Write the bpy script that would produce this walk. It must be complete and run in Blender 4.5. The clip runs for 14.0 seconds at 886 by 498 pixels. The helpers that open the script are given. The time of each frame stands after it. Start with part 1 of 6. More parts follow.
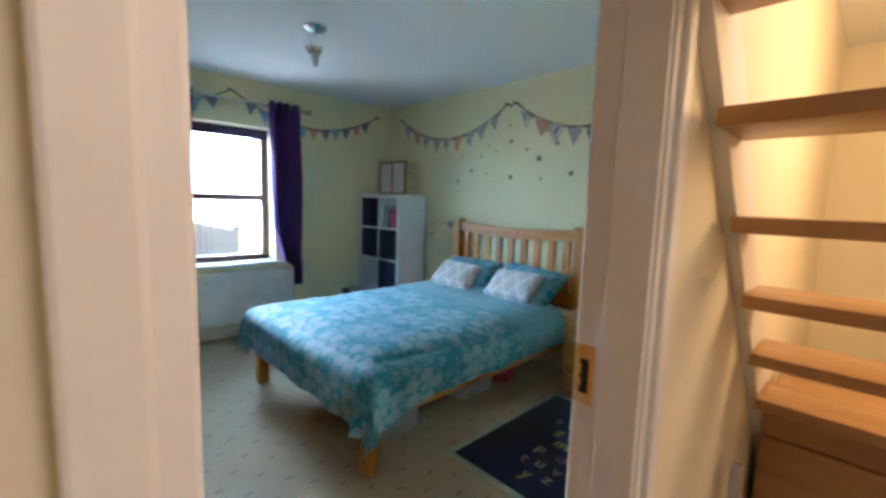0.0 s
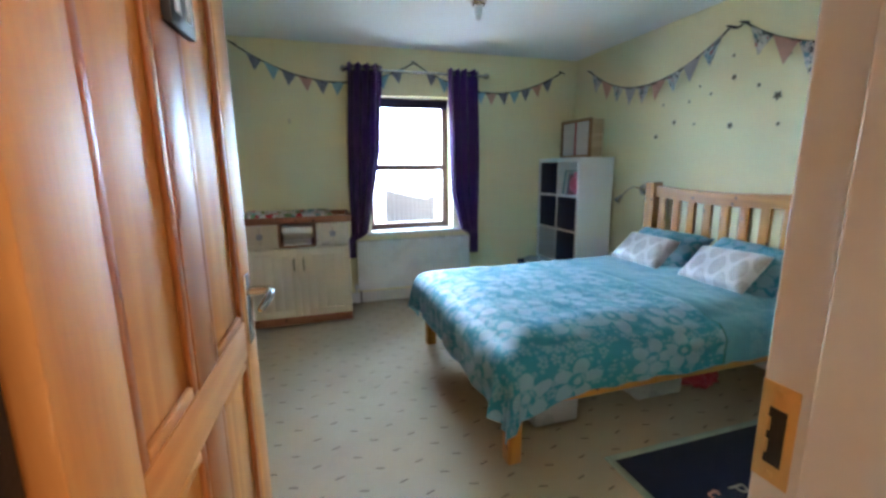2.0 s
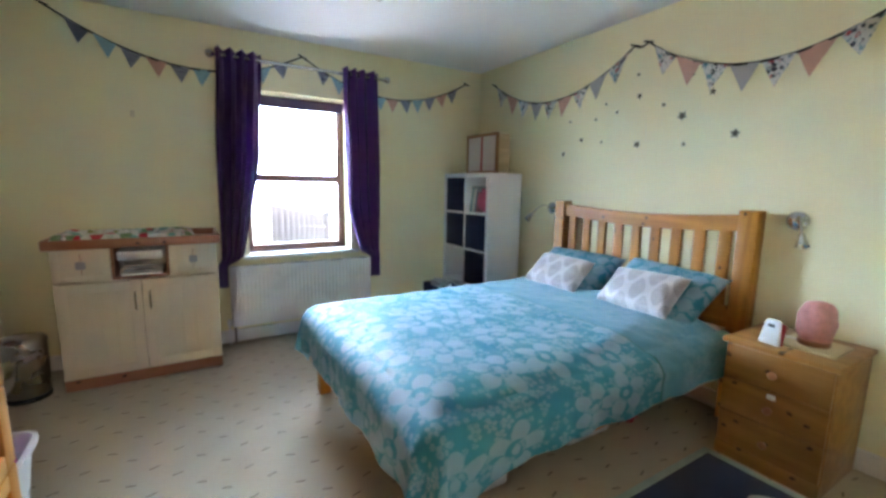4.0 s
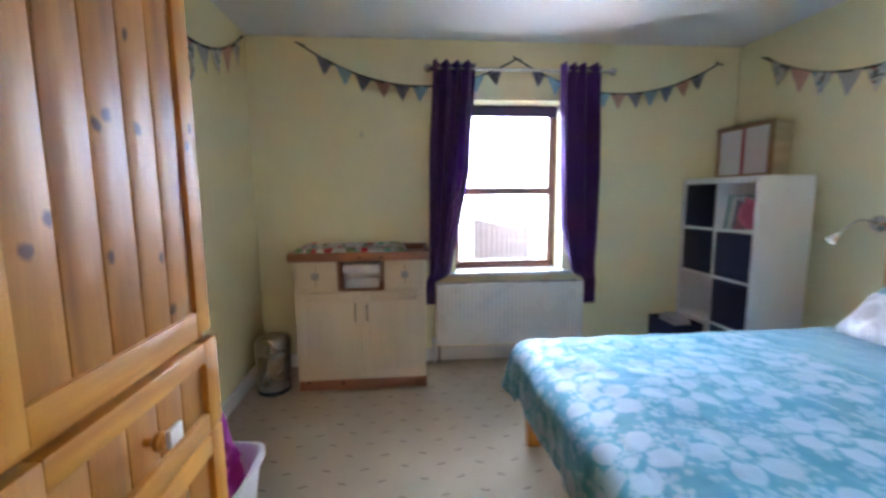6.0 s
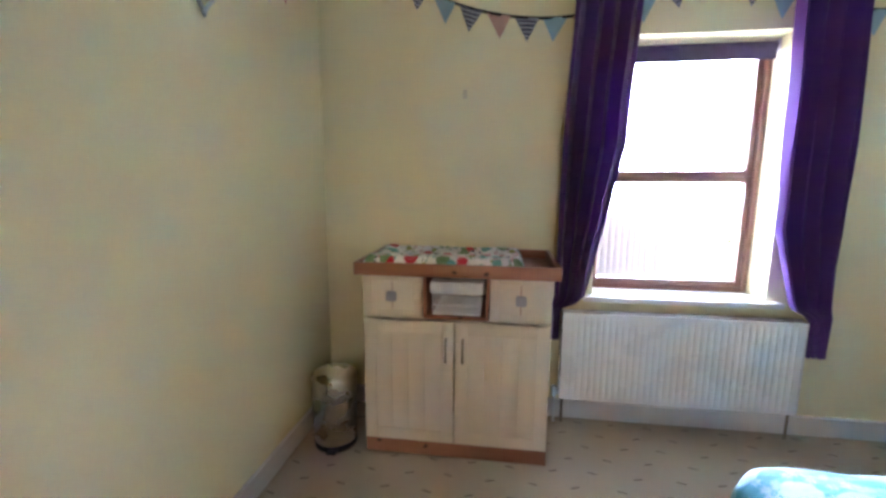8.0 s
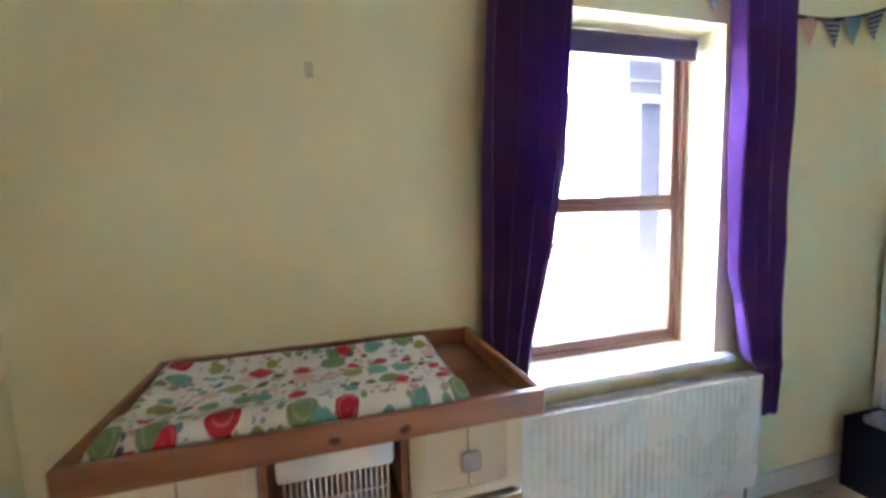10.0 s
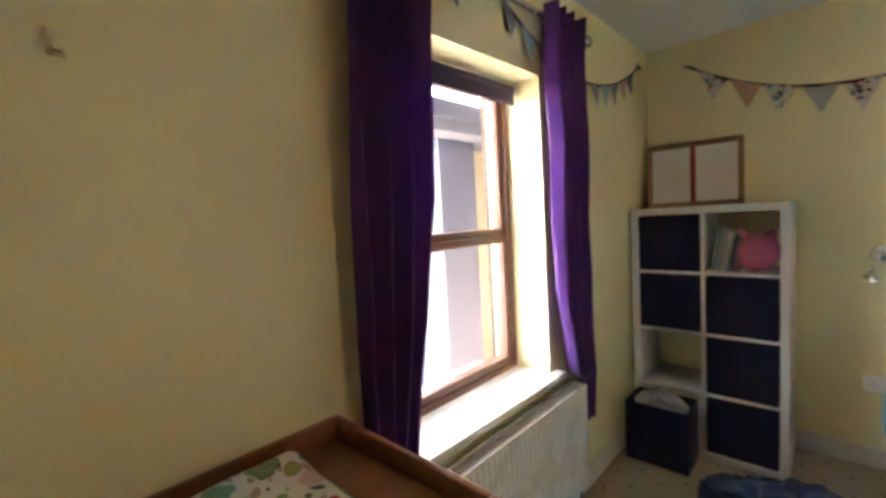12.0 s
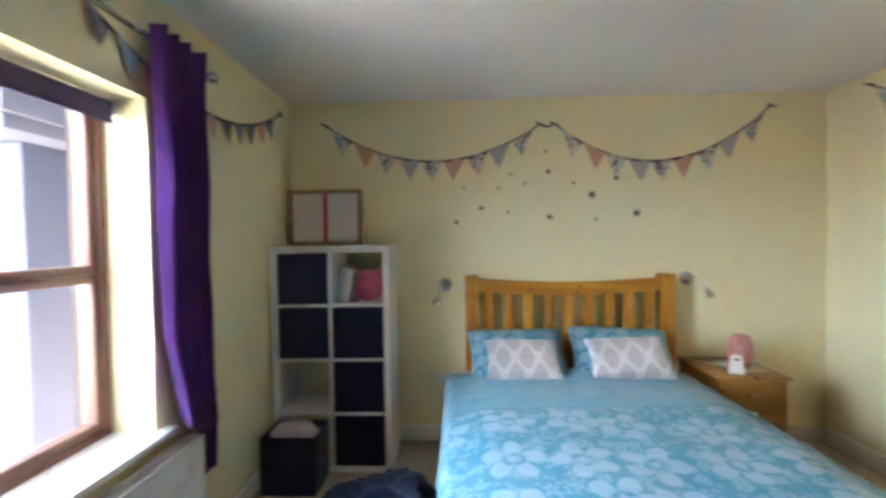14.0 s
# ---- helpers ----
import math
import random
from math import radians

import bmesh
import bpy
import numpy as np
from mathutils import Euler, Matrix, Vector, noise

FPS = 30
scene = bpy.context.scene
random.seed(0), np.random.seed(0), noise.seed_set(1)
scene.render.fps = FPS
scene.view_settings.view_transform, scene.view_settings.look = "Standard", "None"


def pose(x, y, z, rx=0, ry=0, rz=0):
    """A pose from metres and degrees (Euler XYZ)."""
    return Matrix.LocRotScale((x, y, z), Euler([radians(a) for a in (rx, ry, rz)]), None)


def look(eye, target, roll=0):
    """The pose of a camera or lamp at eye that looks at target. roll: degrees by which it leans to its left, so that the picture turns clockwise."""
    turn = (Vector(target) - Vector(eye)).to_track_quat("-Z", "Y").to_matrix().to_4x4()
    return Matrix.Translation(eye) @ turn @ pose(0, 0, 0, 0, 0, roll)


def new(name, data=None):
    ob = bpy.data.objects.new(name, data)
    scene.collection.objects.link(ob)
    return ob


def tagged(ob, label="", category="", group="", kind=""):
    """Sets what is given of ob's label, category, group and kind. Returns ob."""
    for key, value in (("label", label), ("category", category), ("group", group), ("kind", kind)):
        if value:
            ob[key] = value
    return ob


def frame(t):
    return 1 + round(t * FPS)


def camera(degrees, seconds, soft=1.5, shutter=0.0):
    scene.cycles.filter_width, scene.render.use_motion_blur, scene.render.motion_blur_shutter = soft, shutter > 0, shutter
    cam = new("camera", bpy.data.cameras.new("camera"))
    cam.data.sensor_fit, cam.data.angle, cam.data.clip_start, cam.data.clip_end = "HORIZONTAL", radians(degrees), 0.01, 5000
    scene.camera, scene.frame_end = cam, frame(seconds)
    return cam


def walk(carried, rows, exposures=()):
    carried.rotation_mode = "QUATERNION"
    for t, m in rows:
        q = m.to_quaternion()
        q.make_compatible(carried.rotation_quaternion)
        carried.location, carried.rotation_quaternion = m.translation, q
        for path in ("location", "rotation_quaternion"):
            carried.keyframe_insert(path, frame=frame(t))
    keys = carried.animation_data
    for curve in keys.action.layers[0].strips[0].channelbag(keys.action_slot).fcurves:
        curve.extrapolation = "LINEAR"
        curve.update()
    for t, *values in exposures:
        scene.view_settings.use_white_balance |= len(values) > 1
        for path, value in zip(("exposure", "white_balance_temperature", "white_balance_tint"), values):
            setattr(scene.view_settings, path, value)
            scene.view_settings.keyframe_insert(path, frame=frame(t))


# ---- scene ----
cam = camera(93.3, 14.0, soft=3.0, shutter=0.4)
PATH = [
    (0, (0.145, 0.136, 1.416), (1.521, 1.57, 1.188), 1.8),
    (0.5, (0.274, 0.198, 1.405), (1.388, 1.849, 1.214), 0.5),
    (1, (0.381, 0.212, 1.407), (1.199, 2.017, 1.139), 0.3),
    (1.5, (0.436, 0.209, 1.394), (1.042, 2.083, 1.046), -0.1),
    (2, (0.462, 0.227, 1.382), (1.039, 2.104, 1.001), -0.6),
    (2.5, (0.491, 0.318, 1.373), (1.251, 2.129, 0.992), -0.5),
    (2.7, (0.496, 0.378, 1.376), (1.37, 2.139, 1.007), -0.4),
    (4.8, (0.683, 0.817, 1.342), (1.71, 2.509, 1.059), 0.9),
    (5, (0.688, 0.845, 1.36), (1.579, 2.613, 1.079), 1.1),
    (5.5, (0.667, 0.956, 1.347), (1.189, 2.869, 1.081), 0.8),
    (6, (0.617, 1.186, 1.348), (0.794, 3.162, 1.1), -0.5),
    (6.5, (0.597, 1.423, 1.328), (0.514, 3.407, 1.09), -0.3),
    (7, (0.594, 1.703, 1.322), (0.319, 3.667, 1.065), 0.6),
    (7.2, (0.568, 1.804, 1.306), (0.274, 3.763, 1.038), 0.5),
    (9.3, (0.37, 2.854, 1.407), (0.51, 4.822, 1.079), -2.3),
    (9.5, (0.303, 2.986, 1.403), (0.638, 4.934, 1.097), -2.1),
    (10, (0.305, 3.163, 1.415), (0.858, 5.073, 1.198), -1.7),
    (10.5, (0.327, 3.357, 1.458), (1.119, 5.187, 1.303), -1.9),
    (11, (0.323, 3.446, 1.484), (1.311, 5.177, 1.315), -2.4),
    (11.5, (0.267, 3.525, 1.484), (1.478, 5.109, 1.327), -3.1),
    (12, (0.201, 3.549, 1.489), (1.648, 4.921, 1.34), -3.3),
    (12.5, (0.167, 3.545, 1.499), (1.803, 4.692, 1.422), -2.6),
    (13, (0.173, 3.507, 1.515), (1.974, 4.375, 1.481), -2.3),
    (13.5, (0.203, 3.423, 1.513), (2.138, 3.926, 1.485), -1.6),
    (14, (0.256, 3.281, 1.511), (2.254, 3.349, 1.461), -0.8),
]
EXPOSURES = [(0.0, 3.25, 6200, 11), (1.0, 3.4, 6500, 13), (2.5, 3.55, 6700, 16), (5.0, 3.9, 7100, 27), (6.0, 3.75, 7150, 31), (7.0, 3.95, 7000, 34), (9.5, 4.25, 7200, 28), (10.5, 4.0, 7800, 25), (11.0, 3.65, 9600, 28), (12.0, 3.5, 10800, 30), (13.0, 3.65, 9000, 26), (14.0, 3.5, 8300, 27)]
walk(cam, [(t, look(eye, target, roll)) for t, eye, target, roll in PATH], EXPOSURES)

# ---- light ----
world = bpy.data.worlds.new("sky")
scene.world = world
world.use_nodes = True
wn = world.node_tree.nodes
sky = wn.new("ShaderNodeTexSky")
sky.sky_type, sky.sun_disc = "NISHITA", False
sky.sun_elevation, sky.sun_rotation = radians(60), radians(89)
world.node_tree.links.new(sky.outputs[0], wn["Background"].inputs[0])
wn["Background"].inputs[1].default_value = 0.05


def lamp(name, kind, energy, color, m, **more):
    data = bpy.data.lights.new(name, kind)
    data.energy, data.color = energy, color
    for key, value in more.items():
        if key == "size":
            data.size = value
        if key == "size_y":
            data.shape, data.size_y = "RECTANGLE", value
        if key == "angle":
            data.angle = radians(value)
        if key == "radius":
            data.shadow_soft_size = value
    ob = new(name, data)
    ob.matrix_world = m
    return ob


lamp("sun", "SUN", 5.0, (1.0, 0.95, 0.86), look((4.5, 5.06, 7.8), (0, 5, 0)), angle=0.6)
lamp("hall_bulb", "POINT", 5.0, (1.0, 0.68, 0.36), pose(2.45, -0.55, 2.0), radius=0.25)
# Added fill with no visible source, brightening the door face and jambs.
lamp("landing_fill", "AREA", 1.7, (0.97, 0.88, 0.90), look((0.95, -1.0, 2.15), (0.2, 0.9, 1.0)), size=0.7, size_y=1.1)

SKY_GLOW = 6.5

# ---- materials ----


def rgba(c):
    return (c[0], c[1], c[2], 1.0)


def mix_color(nt, fac, a, b):
    n = nt.nodes.new("ShaderNodeMix")
    n.data_type = "RGBA"
    for socket, value in ((n.inputs[0], fac), (n.inputs[6], a), (n.inputs[7], b)):
        if isinstance(value, (tuple, float, int)):
            socket.default_value = rgba(value) if isinstance(value, tuple) else value
        else:
            nt.links.new(value, socket)
    return n.outputs[2]


def math_node(nt, op, a, b=0.0, c=0.0):
    n = nt.nodes.new("ShaderNodeMath")
    n.operation = op
    for socket, value in zip(n.inputs, (a, b, c)):
        if isinstance(value, (float, int)):
            socket.default_value = value
        else:
            nt.links.new(value, socket)
    return n.outputs[0]


def ramp(nt, fac, lo, hi):
    n = nt.nodes.new("ShaderNodeMapRange")
    n.inputs[1].default_value, n.inputs[2].default_value = lo, hi
    nt.links.new(fac, n.inputs[0])
    return n.outputs[0]


def coords(nt, uv=False, stretch=(1, 1, 1), turn=(0, 0, 0)):
    n = nt.nodes.new("ShaderNodeTexCoord")
    m = nt.nodes.new("ShaderNodeMapping")
    m.inputs[3].default_value = stretch
    m.inputs[2].default_value = turn
    nt.links.new(n.outputs[2 if uv else 3], m.inputs[0])
    return m.outputs[0]


def noise_tex(nt, vec, scale, detail=4.0, rough=0.55):
    n = nt.nodes.new("ShaderNodeTexNoise")
    n.inputs["Scale"].default_value, n.inputs["Detail"].default_value, n.inputs["Roughness"].default_value = scale, detail, rough
    nt.links.new(vec, n.inputs["Vector"])
    return n.outputs[0]


def bump(nt, bsdf, height, strength, distance=0.01):
    n = nt.nodes.new("ShaderNodeBump")
    n.inputs["Strength"].default_value, n.inputs["Distance"].default_value = strength, distance
    nt.links.new(height, n.inputs["Height"])
    nt.links.new(n.outputs[0], bsdf.inputs["Normal"])


def blank(name, rough=0.6, metal=0.0, spec=0.5):
    m = bpy.data.materials.new(name)
    m.use_nodes = True
    b = m.node_tree.nodes["Principled BSDF"]
    b.inputs["Roughness"].default_value, b.inputs["Metallic"].default_value = rough, metal
    b.inputs["Specular IOR Level"].default_value = spec
    return m, m.node_tree, b


def plain(name, color, rough=0.6, metal=0.0, vary=0.12, scale=6.0, fine=120.0, relief=0.15, spec=0.5):
    """A surface with stains at a large scale and grain at a fine one."""
    m, nt, b = blank(name, rough, metal, spec)
    v = coords(nt)
    big, small = noise_tex(nt, v, scale), noise_tex(nt, v, fine, 2.0)
    both = math_node(nt, "MULTIPLY_ADD", small, 0.35, math_node(nt, "MULTIPLY", big, 0.65))
    dark = tuple(c * (1 - vary) for c in color)
    light = tuple(min(1.0, c * (1 + vary * 0.6)) for c in color)
    nt.links.new(mix_color(nt, ramp(nt, both, 0.3, 0.7), dark, light), b.inputs["Base Color"])
    r = nt.nodes.new("ShaderNodeMapRange")
    r.inputs[1].default_value, r.inputs[2].default_value = 0.3, 0.7
    r.inputs[3].default_value, r.inputs[4].default_value = max(0.03, rough - 0.08), min(1.0, rough + 0.08)
    nt.links.new(big, r.inputs[0])
    nt.links.new(r.outputs[0], b.inputs["Roughness"])
    if relief:
        bump(nt, b, small, relief, 0.004)
    return m


def wood(name, light, dark, along="z", rough=0.42, knots=True, ring=9.0, coat=0.08):
    """Varnished softwood: stretched grain, growth rings and dark knots."""
    m, nt, b = blank(name, rough)
    k = {"x": (0.09, 1, 1), "y": (1, 0.09, 1), "z": (1, 1, 0.09)}[along]
    v = coords(nt, stretch=k)
    info = nt.nodes.new("ShaderNodeObjectInfo")
    shift = nt.nodes.new("ShaderNodeVectorMath")
    shift.operation = "MULTIPLY_ADD"
    comb = nt.nodes.new("ShaderNodeCombineXYZ")
    for i in range(3):
        nt.links.new(info.outputs["Random"], comb.inputs[i])
    nt.links.new(comb.outputs[0], shift.inputs[0])
    shift.inputs[1].default_value = (7.0, 5.0, 3.0)
    nt.links.new(v, shift.inputs[2])
    v = shift.outputs[0]
    warp = noise_tex(nt, v, 3.0, 3.0)
    rings = math_node(nt, "SINE", math_node(nt, "MULTIPLY", warp, ring * 6.28))
    fine = noise_tex(nt, v, 130.0, 3.0)
    g = math_node(nt, "MULTIPLY_ADD", rings, 0.22, math_node(nt, "MULTIPLY_ADD", fine, 0.5, 0.25))
    col = mix_color(nt, ramp(nt, g, 0.15, 0.9), dark, light)
    tone = mix_color(nt, math_node(nt, "MULTIPLY_ADD", info.outputs["Random"], 0.28, 0.0), col, dark)
    if knots:
        vo = nt.nodes.new("ShaderNodeTexVoronoi")
        vo.voronoi_dimensions = "2D"
        vo.inputs["Scale"].default_value = 8.5
        here = nt.nodes.new("ShaderNodeSeparateXYZ")
        nt.links.new(coords(nt), here.inputs[0])
        flat = nt.nodes.new("ShaderNodeCombineXYZ")
        across, length = {"x": (2, 0), "y": (2, 1), "z": (1, 2)}[along]
        nt.links.new(math_node(nt, "MULTIPLY_ADD", here.outputs[across], 1.0, math_node(nt, "MULTIPLY", noise_tex(nt, coords(nt), 14.0), 0.05)), flat.inputs[0])
        nt.links.new(math_node(nt, "MULTIPLY", here.outputs[length], 0.72), flat.inputs[1])
        nt.links.new(flat.outputs[0], vo.inputs["Vector"])
        spot = math_node(nt, "LESS_THAN", vo.outputs["Distance"], 0.5)
        core = nt.nodes.new("ShaderNodeMapRange")
        core.inputs[1].default_value, core.inputs[2].default_value = 0.045, 0.10
        core.inputs[3].default_value, core.inputs[4].default_value = 1.0, 0.0
        nt.links.new(vo.outputs["Distance"], core.inputs[0])
        some = math_node(nt, "GREATER_THAN", noise_tex(nt, vo.outputs["Position"], 9.0, 0.0), 0.42)
        f = math_node(nt, "MULTIPLY", core.outputs[0], math_node(nt, "MULTIPLY", some, spot))
        tone = mix_color(nt, math_node(nt, "MULTIPLY", f, 0.95), tone, tuple(c * 0.22 for c in dark))
    nt.links.new(tone, b.inputs["Base Color"])
    b.inputs["Coat Weight"].default_value, b.inputs["Coat Roughness"].default_value = coat, 0.38
    bump(nt, b, g, 0.12, 0.002)
    return m


def carpet_material():
    m, nt, b = blank("beige_carpet", 0.95, spec=0.1)
    v = coords(nt)
    big, pile = noise_tex(nt, v, 2.2), noise_tex(nt, v, 260.0, 2.0)
    base = mix_color(nt, ramp(nt, big, 0.3, 0.7), (0.50, 0.405, 0.285), (0.60, 0.495, 0.36))
    base = mix_color(nt, ramp(nt, pile, 0.25, 0.75), mix_color(nt, 0.35, base, (0.2, 0.15, 0.1)), base)
    b.inputs["Sheen Weight"].default_value = 0.25
    nt.links.new(base, b.inputs["Base Color"])
    bump(nt, b, pile, 0.6, 0.006)
    return m


def flower_mask(nt, uv, scale, petals, size, hole, keep=0.0, jitter=0.55, soft=0.03):
    """White where a ring of petals lies round the middle of a Voronoi cell."""
    vo = nt.nodes.new("ShaderNodeTexVoronoi")
    vo.voronoi_dimensions = "2D"
    vo.inputs["Scale"].default_value, vo.inputs["Randomness"].default_value = scale, jitter
    nt.links.new(uv, vo.inputs["Vector"])
    d = nt.nodes.new("ShaderNodeVectorMath")
    d.operation = "SUBTRACT"
    nt.links.new(uv, d.inputs[0])
    nt.links.new(vo.outputs["Position"], d.inputs[1])
    sep = nt.nodes.new("ShaderNodeSeparateXYZ")
    nt.links.new(d.outputs[0], sep.inputs[0])
    length = nt.nodes.new("ShaderNodeVectorMath")
    length.operation = "LENGTH"
    nt.links.new(d.outputs[0], length.inputs[0])
    r = length.outputs["Value"]
    spin = nt.nodes.new("ShaderNodeSeparateColor")
    nt.links.new(vo.outputs["Color"], spin.inputs[0])
    a = math_node(nt, "ADD", math_node(nt, "ARCTAN2", sep.outputs[1], sep.outputs[0]), math_node(nt, "MULTIPLY", spin.outputs[0], 6.28))
    wave = math_node(nt, "ABSOLUTE", math_node(nt, "COSINE", math_node(nt, "MULTIPLY", a, petals / 2)))
    lobe = math_node(nt, "POWER", wave, 0.45)
    edge = math_node(nt, "MULTIPLY", lobe, size)
    inside = ramp(nt, math_node(nt, "SUBTRACT", edge, r), 0.0, size * soft)
    out = ramp(nt, r, hole, hole * 1.12)
    dot = math_node(nt, "LESS_THAN", r, hole * 0.45)
    ring = math_node(nt, "ADD", math_node(nt, "MULTIPLY", inside, out), dot)
    if keep:
        ring = math_node(nt, "MULTIPLY", ring, math_node(nt, "LESS_THAN", spin.outputs[1], keep))
    return math_node(nt, "MINIMUM", ring, 1.0)


def duvet_material(name, split=None):
    """Turquoise cotton printed with large and small pale flowers; paler past the stitched band."""
    m, nt, b = blank(name, 0.62, spec=0.3)
    uv = coords(nt, uv=True)
    big = flower_mask(nt, uv, 3.3, 5, 0.135, 0.045, jitter=0.45)
    small = flower_mask(nt, uv, 15.0, 5, 0.031, 0.008, keep=0.6, jitter=0.8)
    tiny = flower_mask(nt, uv, 30.0, 6, 0.014, 0.003, keep=0.5, jitter=0.9)
    mask = math_node(nt, "MAXIMUM", big, math_node(nt, "MULTIPLY", math_node(nt, "MAXIMUM", small, tiny), 0.75))
    cloud = noise_tex(nt, uv, 5.0)
    ground = mix_color(nt, ramp(nt, cloud, 0.3, 0.7), (0.016, 0.24, 0.325), (0.026, 0.27, 0.365))
    flower = mix_color(nt, ramp(nt, cloud, 0.3, 0.7), (0.20, 0.37, 0.47), (0.235, 0.405, 0.51))
    col = mix_color(nt, mask, ground, flower)
    if split is not None:
        sep = nt.nodes.new("ShaderNodeSeparateXYZ")
        nt.links.new(uv, sep.inputs[0])
        head = math_node(nt, "GREATER_THAN", sep.outputs[0], split)
        bandless = math_node(nt, "GREATER_THAN", sep.outputs[0], split + 0.16)
        lace = math_node(nt, "MAXIMUM", small, flower_mask(nt, uv, 9.0, 6, 0.05, 0.015, keep=0.8, jitter=0.7))
        pale = mix_color(nt, math_node(nt, "MULTIPLY", lace, math_node(nt, "MULTIPLY", bandless, 0.75)), (0.105, 0.32, 0.42), (0.18, 0.37, 0.46))
        col = mix_color(nt, head, col, pale)
        line = math_node(nt, "LESS_THAN", math_node(nt, "ABSOLUTE", math_node(nt, "SUBTRACT", sep.outputs[0], split)), 0.004)
        col = mix_color(nt, line, col, (0.02, 0.20, 0.18))
    nt.links.new(col, b.inputs["Base Color"])
    b.inputs["Sheen Weight"].default_value, b.inputs["Sheen Roughness"].default_value = 0.2, 0.4
    weave = noise_tex(nt, uv, 420.0, 1.0)
    wrinkle = noise_tex(nt, coords(nt, uv=True, stretch=(1, 2.2, 1)), 9.0, 4.0)
    bump(nt, b, math_node(nt, "MULTIPLY_ADD", weave, 0.05, wrinkle), 0.32, 0.02)
    return m


def cushion_material():
    """Silver satin with a trellis of damask ovals."""
    m, nt, b = blank("silver_damask", 0.32, spec=0.6)
    uv = coords(nt, uv=True)
    sep = nt.nodes.new("ShaderNodeSeparateXYZ")
    nt.links.new(uv, sep.inputs[0])
    u = math_node(nt, "MULTIPLY", sep.outputs[0], 6.2832 / 0.15)
    v = math_node(nt, "MULTIPLY", sep.outputs[1], 6.2832 / 0.24)
    f = math_node(nt, "ADD", math_node(nt, "COSINE", u), math_node(nt, "COSINE", v))
    oval = math_node(nt, "GREATER_THAN", math_node(nt, "ABSOLUTE", f), 0.55)
    speck = noise_tex(nt, uv, 80.0, 3.0)
    grey = mix_color(nt, ramp(nt, speck, 0.4, 0.6), (0.40, 0.37, 0.38), (0.49, 0.45, 0.46))
    nt.links.new(mix_color(nt, oval, (0.60, 0.56, 0.57), grey), b.inputs["Base Color"])
    b.inputs["Sheen Weight"].default_value = 0.3
    bump(nt, b, math_node(nt, "MULTIPLY_ADD", speck, 0.4, oval), 0.35, 0.004)
    return m


def print_material(name, ground, spots, scale, spread=0.35):
    """White cloth printed with round and leafy motifs in several colours."""
    m, nt, b = blank(name, 0.55, spec=0.35)
    uv = coords(nt, uv=True)
    wob = nt.nodes.new("ShaderNodeVectorMath")
    wob.operation = "MULTIPLY_ADD"
    nz = nt.nodes.new("ShaderNodeTexNoise")
    nz.inputs["Scale"].default_value = scale * 1.6
    nt.links.new(uv, nz.inputs["Vector"])
    nt.links.new(nz.outputs[1], wob.inputs[0])
    wob.inputs[1].default_value = (spread / scale, spread / scale, 0)
    nt.links.new(uv, wob.inputs[2])
    col = ground
    for i, (k, size, tones) in enumerate(spots):
        vo = nt.nodes.new("ShaderNodeTexVoronoi")
        vo.voronoi_dimensions = "2D"
        vo.inputs["Scale"].default_value, vo.inputs["Randomness"].default_value = scale * k, 0.8
        nt.links.new(wob.outputs[0], vo.inputs["Vector"])
        pick = nt.nodes.new("ShaderNodeSeparateColor")
        nt.links.new(vo.outputs["Color"], pick.inputs[0])
        cr = nt.nodes.new("ShaderNodeValToRGB")
        cr.color_ramp.interpolation = "CONSTANT"
        for j, tone in enumerate(tones):
            e = cr.color_ramp.elements[j] if j < 2 else cr.color_ramp.elements.new(j / len(tones))
            e.position, e.color = j / len(tones), rgba(tone)
        nt.links.new(pick.outputs[0], cr.inputs[0])
        hit = math_node(nt, "LESS_THAN", vo.outputs["Distance"], math_node(nt, "MULTIPLY_ADD", pick.outputs[1], size * 0.7, size * 0.45))
        hole = math_node(nt, "LESS_THAN", math_node(nt, "PINGPONG", vo.outputs["Distance"], size * 0.3), size * 0.06)
        hit = math_node(nt, "MULTIPLY", hit, math_node(nt, "SUBTRACT", 1.0, math_node(nt, "MULTIPLY", hole, 0.2)))
        col = mix_color(nt, hit, col, cr.outputs[0])
    nt.links.new(col, b.inputs["Base Color"])
    bump(nt, b, noise_tex(nt, uv, 25.0), 0.2, 0.004)
    return m


def cloth(name, color, through_light=0.0, rough=0.85, vary=0.15, weave=500.0):
    m, nt, b = blank(name, rough, spec=0.2)
    v = coords(nt)
    big, fine = noise_tex(nt, v, 5.0), noise_tex(nt, coords(nt, stretch=(1, 1, 0.25)), weave, 1.0)
    c = mix_color(nt, ramp(nt, big, 0.3, 0.7), tuple(x * (1 - vary) for x in color), tuple(x * (1 + vary) for x in color))
    nt.links.new(c, b.inputs["Base Color"])
    b.inputs["Sheen Weight"].default_value = 0.15
    bump(nt, b, fine, 0.25, 0.002)
    if through_light:
        tr = nt.nodes.new("ShaderNodeBsdfTranslucent")
        tr.inputs[0].default_value = rgba(tuple(min(1.0, x * 2.2) for x in color))
        mx = nt.nodes.new("ShaderNodeMixShader")
        mx.inputs[0].default_value = through_light
        nt.links.new(b.outputs[0], mx.inputs[1])
        nt.links.new(tr.outputs[0], mx.inputs[2])
        nt.links.new(mx.outputs[0], nt.nodes["Material Output"].inputs[0])
    return m


